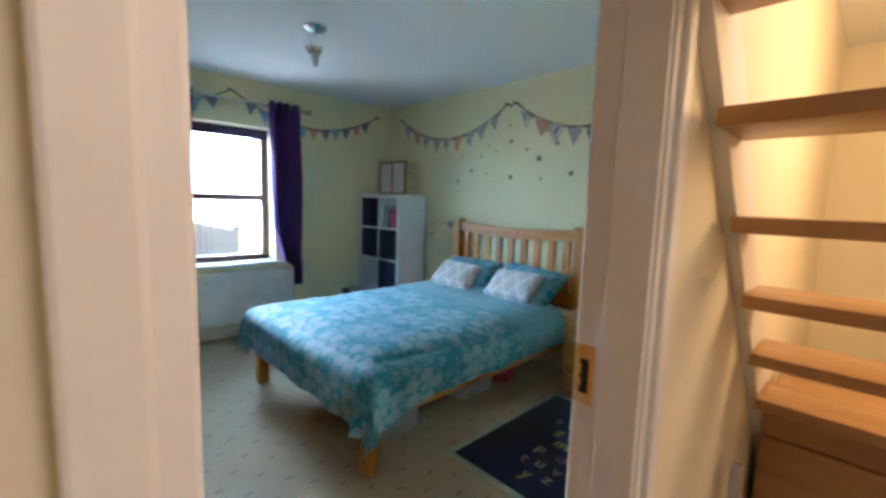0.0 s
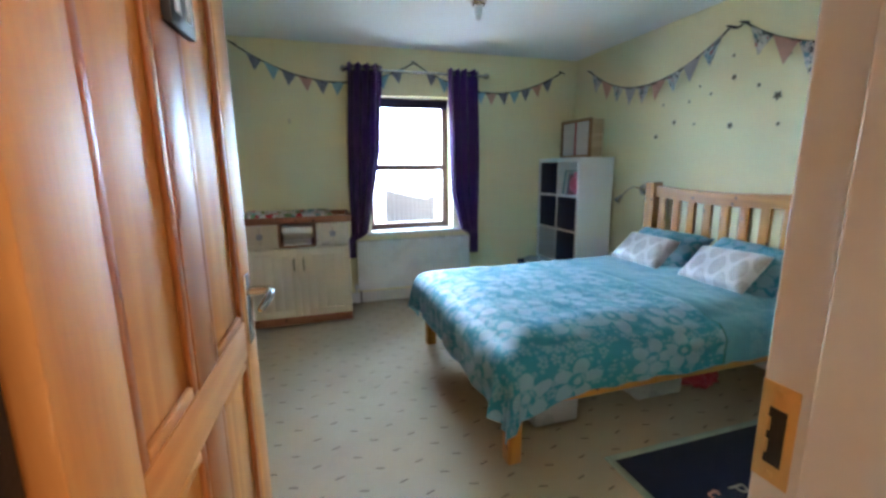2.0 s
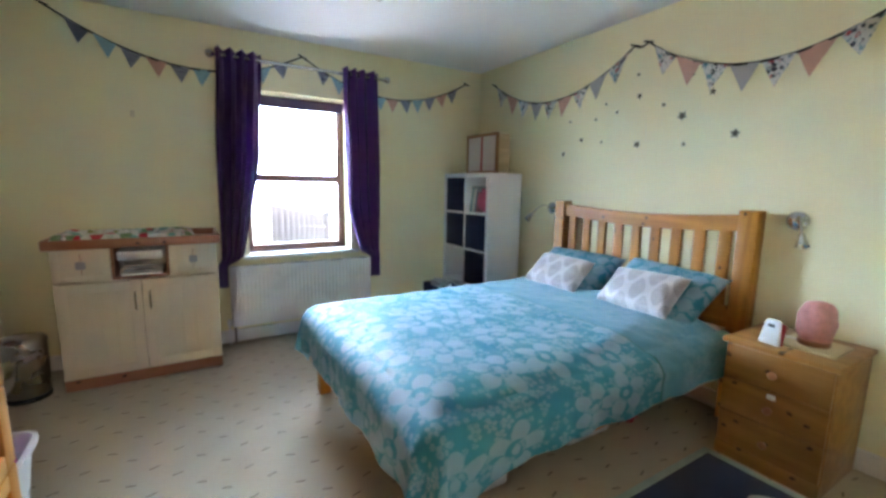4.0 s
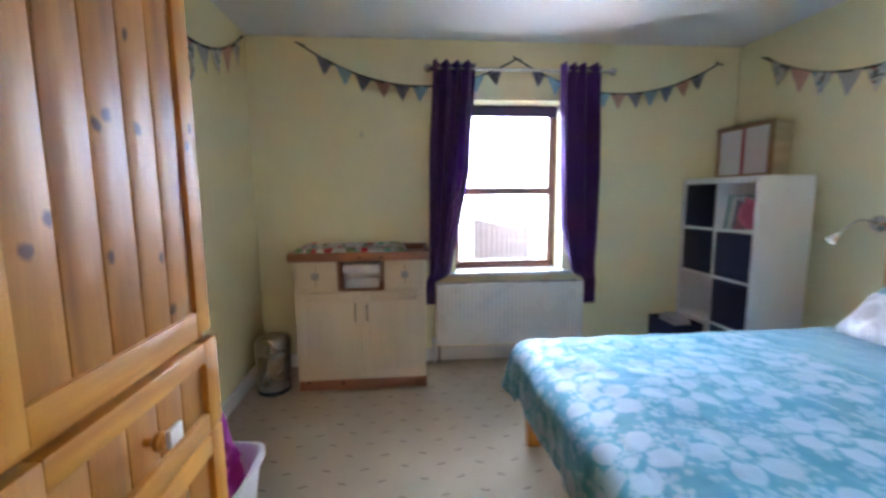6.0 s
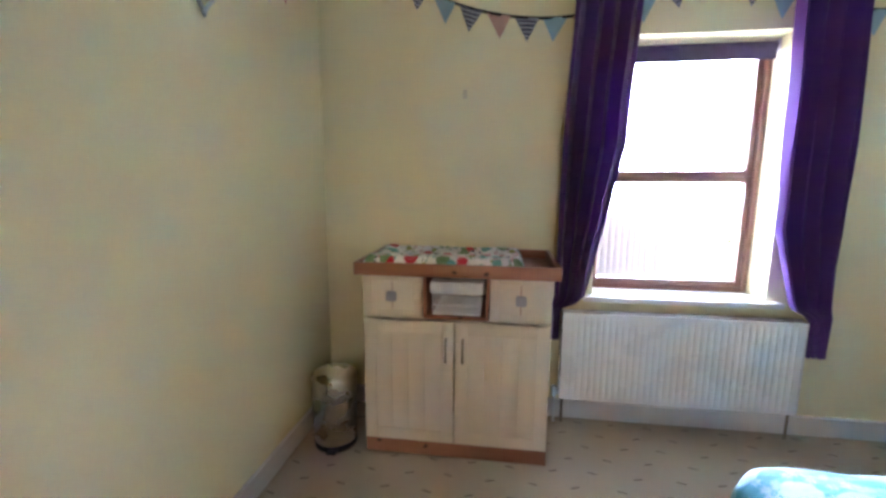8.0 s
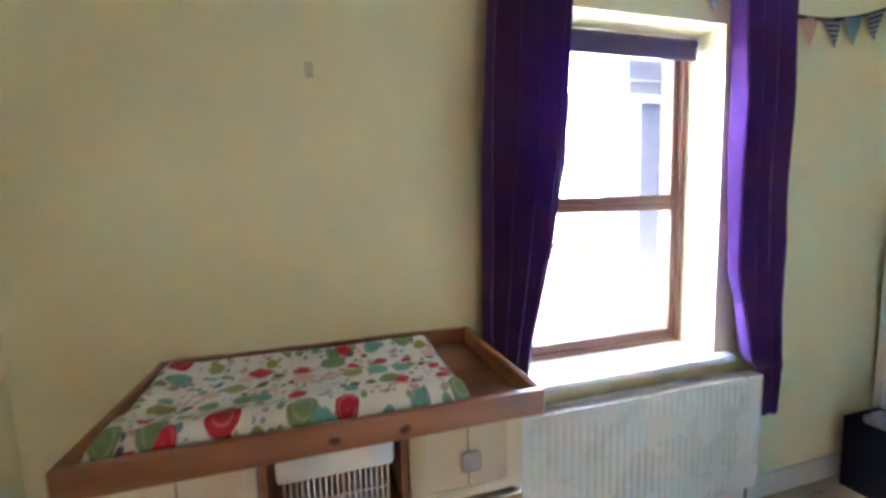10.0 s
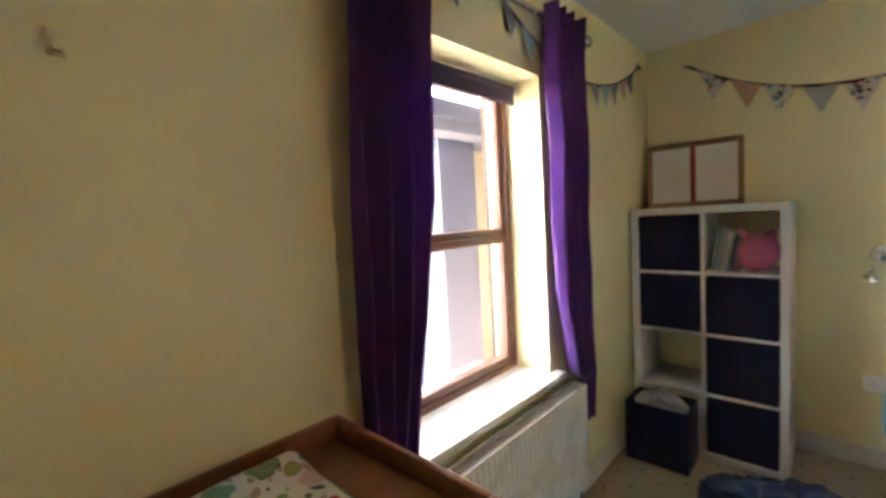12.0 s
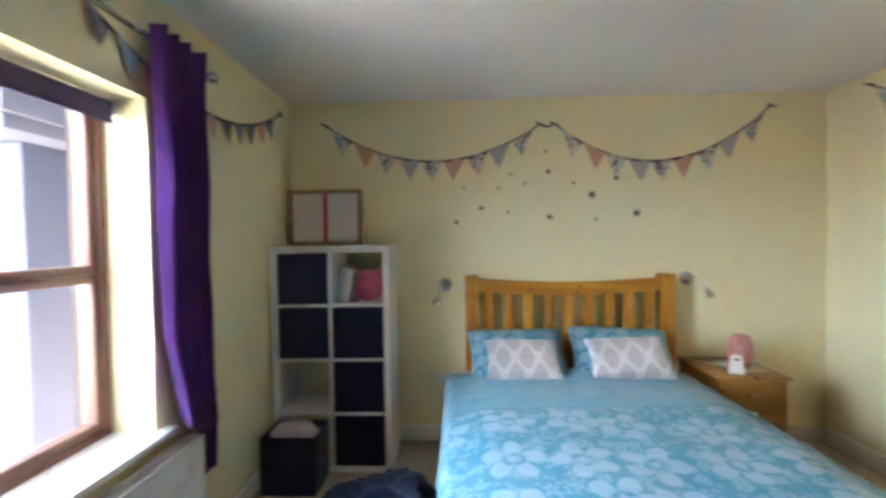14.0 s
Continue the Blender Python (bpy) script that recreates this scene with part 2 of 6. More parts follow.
def striped(name, a, b_col, width):
    m, nt, b = blank(name, 0.85, spec=0.2)
    uv = coords(nt, uv=True)
    sep = nt.nodes.new("ShaderNodeSeparateXYZ")
    nt.links.new(uv, sep.inputs[0])
    zig = math_node(nt, "ADD", sep.outputs[1], math_node(nt, "PINGPONG", sep.outputs[0], width * 0.8))
    f = math_node(nt, "GREATER_THAN", math_node(nt, "PINGPONG", zig, width), width * 0.55)
    nt.links.new(mix_color(nt, f, a, b_col), b.inputs["Base Color"])
    return m


def glass_material():
    m = bpy.data.materials.new("window_glass")
    m.use_nodes = True
    b = m.node_tree.nodes["Principled BSDF"]
    b.inputs["Transmission Weight"].default_value, b.inputs["Roughness"].default_value = 1.0, 0.0
    b.inputs["IOR"].default_value = 1.02
    return m


M_WALL = plain("cream_wall_paint", (0.87, 0.80, 0.53), 0.75, vary=0.035, scale=1.6, fine=90.0, relief=0.06, spec=0.25)
M_CEIL = plain("white_ceiling_paint", (0.86, 0.86, 0.86), 0.9, vary=0.03, scale=1.2, fine=70.0, relief=0.08, spec=0.1)
M_WHITE = plain("white_gloss_paint", (0.79, 0.76, 0.73), 0.46, vary=0.03, scale=3.0, fine=40.0, relief=0.04)
M_HALL = plain("warm_hall_paint", (0.80, 0.72, 0.55), 0.8, vary=0.04, scale=1.5, relief=0.06)
M_CARPET = carpet_material()
M_DASH = plain("carpet_fleck_brown", (0.25, 0.19, 0.15), 0.95, spec=0.1)
M_PINE = wood("orange_pine", (0.68, 0.29, 0.034), (0.43, 0.15, 0.015))
M_PINE_Y = wood("orange_pine_along_y", (0.68, 0.29, 0.034), (0.43, 0.15, 0.015), along="y")
M_PINE_X = wood("orange_pine_along_x", (0.68, 0.29, 0.034), (0.43, 0.15, 0.015), along="x")
M_BOARD = wood("reddish_pine_board", (0.54, 0.215, 0.03), (0.30, 0.098, 0.011), ring=7.0)
M_DOORWOOD = wood("varnished_door_pine", (0.74, 0.36, 0.11), (0.55, 0.215, 0.05), rough=0.5, knots=False, coat=0.06)
M_DOORRAIL = wood("varnished_door_rail", (0.74, 0.36, 0.11), (0.55, 0.215, 0.05), along="y", rough=0.5, knots=False, coat=0.06)
M_CHEST = wood("dark_waxed_pine", (0.44, 0.21, 0.055), (0.28, 0.115, 0.022), along="y")
# Darker door pine: the missing window reflection is put into the colour.
M_MOULD = wood("shade_dark_door_moulding", (0.50, 0.19, 0.05), (0.36, 0.12, 0.03), rough=0.4, knots=False)
M_BROWN = wood("brown_window_wood", (0.23, 0.095, 0.065), (0.15, 0.055, 0.038), rough=0.38, knots=False, coat=0.15)
M_BROWN_X = wood("brown_window_wood_flat", (0.23, 0.095, 0.065), (0.15, 0.055, 0.038), along="x", rough=0.38, knots=False, coat=0.15)
M_TRAY = wood("reddish_tray_wood", (0.42, 0.17, 0.085), (0.28, 0.10, 0.045), along="x", rough=0.35)
M_FRAMEWOOD = wood("oak_picture_frame", (0.42, 0.235, 0.115), (0.30, 0.155, 0.07), along="y", rough=0.5, knots=False, coat=0.0)
M_PALEWOOD = wood("pale_birch", (0.66, 0.52, 0.33), (0.52, 0.39, 0.22), along="x", rough=0.5, knots=False, coat=0.05)
M_TREAD = wood("beech_tread", (0.50, 0.28, 0.12), (0.36, 0.18, 0.07), along="y", rough=0.35, knots=False)
M_CREAM = plain("cream_laminate", (0.72, 0.62, 0.47), 0.42, vary=0.04, scale=4.0, fine=60.0, relief=0.05)
M_LAMINATE = plain("white_laminate", (0.80, 0.80, 0.80), 0.35, vary=0.02, relief=0.02)
M_RADIATOR = plain("white_enamel", (0.80, 0.79, 0.77), 0.28, vary=0.02, relief=0.02)
M_NAVY = cloth("navy_box_fabric", (0.011, 0.016, 0.052), rough=0.9)
M_CURTAIN = cloth("purple_curtain_cloth", (0.098, 0.028, 0.175), through_light=0.14, rough=0.45, weave=300.0)
M_BLIND = plain("dark_plum_blind", (0.045, 0.03, 0.085), 0.7, vary=0.08)
M_CHROME = plain("brushed_chrome", (0.62, 0.60, 0.58), 0.22, 1.0, vary=0.06, relief=0.03)
M_BRASS = plain("lacquered_brass", (0.78, 0.52, 0.22), 0.42, 1.0, vary=0.08, relief=0.03)
M_STEEL = plain("bin_steel", (0.50, 0.48, 0.45), 0.28, 1.0, vary=0.08, relief=0.03)
M_BLACK = plain("black_plastic", (0.012, 0.012, 0.013), 0.45)
M_WHITEPL = plain("white_plastic", (0.78, 0.78, 0.78), 0.35, vary=0.03)
M_DUVET = duvet_material("turquoise_flower_duvet", 2.41)
M_PILLOW = duvet_material("turquoise_flower_pillow")
M_SILVER = cushion_material()
M_MATTRESS = cloth("white_mattress_ticking", (0.72, 0.72, 0.70))
M_MATPRINT = print_material("fruit_print_vinyl", (0.78, 0.76, 0.72), (
    (3.1, 0.30, ((0.78, 0.76, 0.72), (0.50, 0.30, 0.28), (0.78, 0.76, 0.72), (0.24, 0.42, 0.38), (0.12, 0.12, 0.13), (0.78, 0.76, 0.72), (0.34, 0.38, 0.14))),
    (1.9, 0.34, ((0.10, 0.10, 0.105), (0.78, 0.76, 0.72), (0.20, 0.34, 0.16), (0.60, 0.34, 0.30), (0.16, 0.36, 0.36), (0.78, 0.76, 0.72))),
    (1.0, 0.44, ((0.60, 0.02, 0.04), (0.78, 0.76, 0.72), (0.14, 0.40, 0.36), (0.34, 0.34, 0.10), (0.58, 0.03, 0.05), (0.70, 0.50, 0.45), (0.18, 0.30, 0.14))),
), 14.5, 0.30)
M_MATEDGE = plain("mint_piping", (0.42, 0.62, 0.55), 0.5)
M_RUG = cloth("navy_rug_pile", (0.012, 0.022, 0.075), rough=0.95)
M_RUGEDGE = cloth("sage_rug_binding", (0.36, 0.46, 0.42), rough=0.95)
M_GLASS = glass_material()
M_CLEARBOX = plain("frosted_plastic", (0.40, 0.41, 0.43), 0.3, vary=0.05)
M_PINKLAMP = plain("pink_rock_salt", (0.66, 0.27, 0.24), 0.5, vary=0.25, scale=25.0, relief=0.5)
M_FLAG_NAVY = striped("navy_patterned_cotton", (0.05, 0.06, 0.11), (0.45, 0.46, 0.50), 0.011)
M_FLAG_BLUE = cloth("pale_blue_cotton", (0.30, 0.50, 0.56))
M_FLAG_PINK = cloth("dusty_pink_cotton", (0.66, 0.37, 0.28))
M_FLAG_GREY = striped("grey_ticking_cotton", (0.42, 0.40, 0.40), (0.52, 0.50, 0.49), 0.006)
M_FLAG_PRINT = print_material("patchwork_print_cotton", (0.66, 0.64, 0.58), (
    (1.0, 0.46, ((0.035, 0.035, 0.06), (0.14, 0.30, 0.34), (0.66, 0.64, 0.58), (0.46, 0.05, 0.05), (0.05, 0.05, 0.06))),
    (2.0, 0.32, ((0.66, 0.64, 0.58), (0.05, 0.05, 0.06), (0.66, 0.64, 0.58), (0.12, 0.24, 0.26))),
), 30.0)
M_TAPE = cloth("black_bunting_tape", (0.018, 0.016, 0.018))
M_STAR = plain("silver_star_foil", (0.15, 0.125, 0.085), 0.35, 0.6, vary=0.2)
M_PAPER = plain("white_mount_card", (0.72, 0.69, 0.69), 0.6, vary=0.03)
M_RED = plain("red_card", (0.45, 0.03, 0.05), 0.5)
M_PINKPLUSH = cloth("pink_plush", (0.62, 0.13, 0.22))
M_DENIM = cloth("dark_blue_clothes", (0.025, 0.045, 0.10))
M_MAGENTA = cloth("magenta_cloth", (0.40, 0.03, 0.33))
M_WICKER = plain("white_painted_wicker", (0.74, 0.73, 0.71), 0.55, vary=0.08)
# Bluish shade is painted into this dark render; the cream one holds sunlight.
M_RENDER = plain("shade_blue_render", (0.18, 0.22, 0.31), 0.9, vary=0.05, scale=2.0, relief=0.2)
M_CREAMRENDER = plain("sunlit_cream_render", (0.55, 0.52, 0.40), 0.9, vary=0.05, scale=2.0, relief=0.2)
M_PAVING = plain("pale_concrete", (0.74, 0.74, 0.73), 0.9, vary=0.10, scale=1.5)
M_FENCE = plain("weathered_fence_wood", (0.10, 0.10, 0.105), 0.85, vary=0.25, scale=9.0)
M_SLATE = plain("blue_slate", (0.16, 0.19, 0.25), 0.7, vary=0.2)
M_LEAF = plain("hedge_leaf", (0.30, 0.33, 0.18), 0.6, vary=0.4, scale=12.0)
M_GREY = plain("grey_cotton", (0.42, 0.40, 0.42), 0.9)
M_PALEGREY = plain("pale_grey_wire", (0.62, 0.61, 0.60), 0.6)

# ---- building helpers ----
ORIGIN = {}


def box(bm, x0, x1, y0, y1, z0, z1, bevel=0.0, seg=2):
    part_bm = bmesh.new()
    bmesh.ops.create_cube(part_bm, size=1.0)
    for v in part_bm.verts:
        v.co = Vector(((x0 + x1) / 2 + v.co.x * (x1 - x0), (y0 + y1) / 2 + v.co.y * (y1 - y0), (z0 + z1) / 2 + v.co.z * (z1 - z0)))
    if bevel:
        bmesh.ops.bevel(part_bm, geom=part_bm.edges[:], offset=bevel, segments=seg, profile=0.5, affect="EDGES")
    join(bm, part_bm)
    return bm


def join(bm, other, m=None):
    if m is not None:
        bmesh.ops.transform(other, matrix=m, verts=other.verts)
    tmp = bpy.data.meshes.new("tmp")
    other.to_mesh(tmp)
    other.free()
    bm.from_mesh(tmp)
    bpy.data.meshes.remove(tmp)


def tube(bm, points, radius, seg=10, closed=False, taper=None):
    """A round bar along points."""
    pts = [Vector(p) for p in points]
    rings = []
    n = len(pts)
    for i, p in enumerate(pts):
        a = pts[(i - 1) % n] if closed or i else pts[0]
        b = pts[(i + 1) % n] if closed or i < n - 1 else pts[-1]
        d = (b - a).normalized()
        up = Vector((0, 0, 1)) if abs(d.z) < 0.9 else Vector((1, 0, 0))
        u = d.cross(up).normalized()
        w = u.cross(d).normalized()
        r = radius if taper is None else radius * taper[i]
        rings.append([bm.verts.new(p + u * r * math.cos(2 * math.pi * k / seg) + w * r * math.sin(2 * math.pi * k / seg)) for k in range(seg)])
    for i in range(n if closed else n - 1):
        r0, r1 = rings[i], rings[(i + 1) % n]
        for k in range(seg):
            bm.faces.new((r0[k], r0[(k + 1) % seg], r1[(k + 1) % seg], r1[k]))
    if not closed:
        bm.faces.new(rings[0])
        bm.faces.new(rings[-1][::-1])
    bmesh.ops.recalc_face_normals(bm, faces=bm.faces)
    return bm


def lathe(bm, profile, centre, seg=24, axis="z"):
    """profile: (radius, height) pairs turned round an axis through centre."""
    turn = {"z": Matrix.Identity(3), "x": Matrix.Rotation(radians(90), 3, "Y"), "y": Matrix.Rotation(radians(-90), 3, "X")}[axis]
    c = Vector(centre)
    rings = []
    for r, h in profile:
        rings.append([bm.verts.new(c + turn @ Vector((max(r, 1e-4) * math.cos(2 * math.pi * k / seg), max(r, 1e-4) * math.sin(2 * math.pi * k / seg), h))) for k in range(seg)])
    for a, b in zip(rings, rings[1:]):
        for k in range(seg):
            bm.faces.new((a[k], a[(k + 1) % seg], b[(k + 1) % seg], b[k]))
    bm.faces.new(rings[0][::-1])
    bm.faces.new(rings[-1])
    bmesh.ops.recalc_face_normals(bm, faces=bm.faces)
    return bm


def mesh_from(name, bm, material, smooth=True, angle=40):
    me = bpy.data.meshes.new(name)
    bm.to_mesh(me)
    bm.free()
    me.materials.append(material)
    if smooth:
        me.shade_smooth()
        me.set_sharp_from_angle(angle=radians(angle))
    return me


def part(name, bm, material, parent, label="", smooth=True):
    """One mesh, in world metres, hung under a thing or a part."""
    org = ORIGIN[parent]
    bmesh.ops.translate(bm, verts=bm.verts, vec=-org)
    ob = new(name, mesh_from(name, bm, material, smooth))
    ob.parent = parent
    ORIGIN[ob] = org
    if label:
        tagged(ob, label)
    return ob


def thing(name, at, label, category, group="", kind=""):
    ob = new(name)
    ob.location = at
    ob.empty_display_size = 0.1
    ORIGIN[ob] = Vector(at)
    return tagged(ob, label, category, group, kind)


def solo(name, bm, material, at, label, category, group="", kind="", smooth=True):
    """A thing of one mesh."""
    bmesh.ops.translate(bm, verts=bm.verts, vec=-Vector(at))
    ob = new(name, mesh_from(name, bm, material, smooth))
    ob.location = at
    ORIGIN[ob] = Vector(at)
    return tagged(ob, label, category, group, kind)


def structure(name, bm, material, label, category, smooth=False):
    ob = new(name, mesh_from(name, bm, material, smooth))
    ORIGIN[ob] = Vector((0, 0, 0))
    return tagged(ob, label, category, kind="structure")


def boxes(*rows, bevel=0.0):
    bm = bmesh.new()
    for r in rows:
        box(bm, *r, bevel=bevel)
    return bm


def sheet(fn, nu, nv, uv_fn=None, thick=0.0):
    """A grid surface from fn(a, b) with a, b from 0 to 1."""
    bm = bmesh.new()
    g = [[bm.verts.new(fn(i / nu, j / nv)) for j in range(nv + 1)] for i in range(nu + 1)]
    layer = bm.loops.layers.uv.new("UVMap")
    for i in range(nu):
        for j in range(nv):
            f = bm.faces.new((g[i][j], g[i + 1][j], g[i + 1][j + 1], g[i][j + 1]))
            for loop, (a, b) in zip(f.loops, ((i, j), (i + 1, j), (i + 1, j + 1), (i, j + 1))):
                loop[layer].uv = uv_fn(a / nu, b / nv) if uv_fn else (a / nu, b / nv)
    if thick:
        bmesh.ops.recalc_face_normals(bm, faces=bm.faces)
        bmesh.ops.solidify(bm, geom=bm.faces[:], thickness=thick)
    return bm


def glass_pane(name, x0, x1, y, z0, z1, parent):
    ob = part(name, boxes((x0, x1, y - 0.003, y + 0.003, z0, z1)), M_GLASS, parent, "clear window glass", smooth=False)
    ob.visible_shadow = False
    return ob


# ---- the room's shell ----
X0, X1, Y0, Y1, H = -0.52, 3.36, 0.62, 4.52, 2.53
WIN = (1.018, 1.90, 0.735, 2.09)
DOOR = (0.213, 1.03, 2.02)
HY = 0.45

carpet = structure("floor", boxes((-1.3, 4.6, -1.3, Y1, -0.10, 0.0)), M_CARPET, "beige fitted carpet with small brown flecks", "floor")
structure("ceiling", boxes((X0 - 0.1, X1 + 0.1, Y0 - 0.1, Y1 + 0.1, H, H + 0.12)), M_CEIL, "white painted bedroom ceiling", "ceiling")
structure("wall_north", boxes(
    (X0 - 0.1, WIN[0], Y1, 4.82, -0.1, H), (WIN[1], X1 + 0.1, Y1, 4.82, -0.1, H),
    (WIN[0], WIN[1], Y1, 4.82, -0.1, 0.708), (WIN[0], WIN[1], Y1, 4.82, WIN[3], H)), M_WALL, "pale yellow painted wall with the window opening", "wall")
structure("wall_east", boxes((X1, X1 + 0.1, Y0 - 0.1, Y1, 0, H)), M_WALL, "pale yellow painted wall behind the bed", "wall")
structure("wall_west", boxes((X0 - 0.1, X0, Y0 - 0.1, Y1, 0, H)), M_WALL, "pale yellow painted wall behind the wardrobe", "wall")
structure("wall_south", boxes(
    (X0, DOOR[0] - 0.03, HY + 0.004, Y0, 0, H), (DOOR[1] + 0.056, X1, HY + 0.004, Y0, 0, H), (DOOR[0] - 0.03, DOOR[1] + 0.056, HY + 0.004, Y0, DOOR[2] + 0.03, H)),
    M_WALL, "pale yellow painted wall with the doorway", "wall")
structure("wall_hall_side", boxes(
    (-1.3, DOOR[0] - 0.03, HY - 0.01, HY, 0, 2.6), (DOOR[1] + 0.03, 4.5, HY - 0.01, HY, 0, 2.6), (DOOR[0] - 0.03, DOOR[1] + 0.03, HY - 0.01, HY, DOOR[2] + 0.03, 2.6)),
    M_HALL, "warm cream painted hall wall beside the stairs", "wall")
structure("wall_hall_far", boxes((4.4, 4.5, -1.3, HY - 0.01, 0, 2.6)), M_HALL, "warm cream hall wall at the end", "wall")
structure("wall_hall_back", boxes((-1.3, 4.4, -1.3, -1.2, 0, 2.6)), M_HALL, "warm cream hall wall opposite the bedroom", "wall")
structure("wall_hall_near", boxes((-1.3, -1.2, -1.2, HY - 0.01, 0, 2.6)), M_HALL, "warm cream hall wall", "wall")
structure("ceiling_hall", boxes((-1.3, 4.5, -1.3, HY, 2.6, 2.7)), M_CEIL, "white painted hall ceiling", "ceiling")

# skirting boards
for name, r in (("baseboard_north", (X0, X1, Y1 - 0.018, Y1, 0, 0.11)), ("baseboard_east", (X1 - 0.018, X1, Y0, Y1 - 0.018, 0, 0.11)),
                ("baseboard_west", (X0, X0 + 0.018, Y0, Y1 - 0.018, 0, 0.11)), ("baseboard_south", (DOOR[1] + 0.10, X1 - 0.018, Y0, Y0 + 0.018, 0, 0.11))):
    structure(name, boxes(r, bevel=0.005), M_WHITE, "white painted skirting board", "skirting board")

# door lining, stops and architraves
lining = structure("trim_door_lining", boxes(
    (DOOR[0] - 0.03, DOOR[0], HY - 0.012, Y0 + 0.004, 0, DOOR[2]), (DOOR[1], DOOR[1] + 0.055, HY - 0.012, 0.599, 0, DOOR[2]),
    (DOOR[0] - 0.03, DOOR[1] + 0.055, HY - 0.012, Y0 + 0.004, DOOR[2], DOOR[2] + 0.03),
    (DOOR[0], DOOR[0] + 0.012, HY + 0.03, Y0 - 0.045, 0, DOOR[2]), (DOOR[1] - 0.012, DOOR[1], HY - 0.005, Y0 - 0.085, 0, DOOR[2]), bevel=0.003), M_WHITE, "white gloss painted door lining", "door frame")
for name, ya, yb, gap in (("trim_architrave_room", Y0, Y0 + 0.016, 0.065), ("trim_architrave_hall", HY - 0.026, HY - 0.01, 0.025)):
    structure(name, boxes((DOOR[0] - 0.07, DOOR[0] - 0.025, ya, yb, 0, DOOR[2] + 0.025), (DOOR[1] + gap, DOOR[1] + gap + 0.045, ya, yb, 0, DOOR[2] + 0.025),
                          (DOOR[0] - 0.07, DOOR[1] + gap + 0.045, ya, yb, DOOR[2] + 0.025, DOOR[2] + 0.07), bevel=0.005), M_WHITE, "white gloss painted architrave", "trim")
# Black strip painted in for the deep shade of the hinge gap.
structure("trim_draught_seal", boxes((DOOR[0] - 0.002, DOOR[0] + 0.005, 0.588, 0.618, 0.01, 2.0)), M_BLACK, "black strip standing for the dark hinge gap along the lining", "trim")
strike = thing("strike_plate", (DOOR[1], 0.565, 1.04), "brass strike plate let into the white jamb", "strike plate")
part("plate", boxes((DOOR[1] - 0.003, DOOR[1] - 0.0002, 0.551, 0.5975, 0.958, 1.10), bevel=0.0012), M_BRASS, strike)
keep = part("keep_opening", boxes((DOOR[1] - 0.0042, DOOR[1] - 0.0031, 0.562, 0.584, 0.985, 1.066)), M_BLACK, strike, "dark keep opening")
part("latch_lip", boxes((DOOR[1] - 0.0060, DOOR[1] - 0.0043, 0.580, 0.5845, 1.000, 1.020), (DOOR[1] - 0.0060, DOOR[1] - 0.0043, 0.580, 0.5845, 1.032, 1.052), bevel=0.0006), M_BRASS, keep)
for z in (0.970, 1.088):
    part("screw", lathe(bmesh.new(), [(0.005, 0), (0.005, 0.0012), (0.001, 0.0016)], (DOOR[1] - 0.0045, 0.574, z), 10, "x"), M_BRASS, strike)


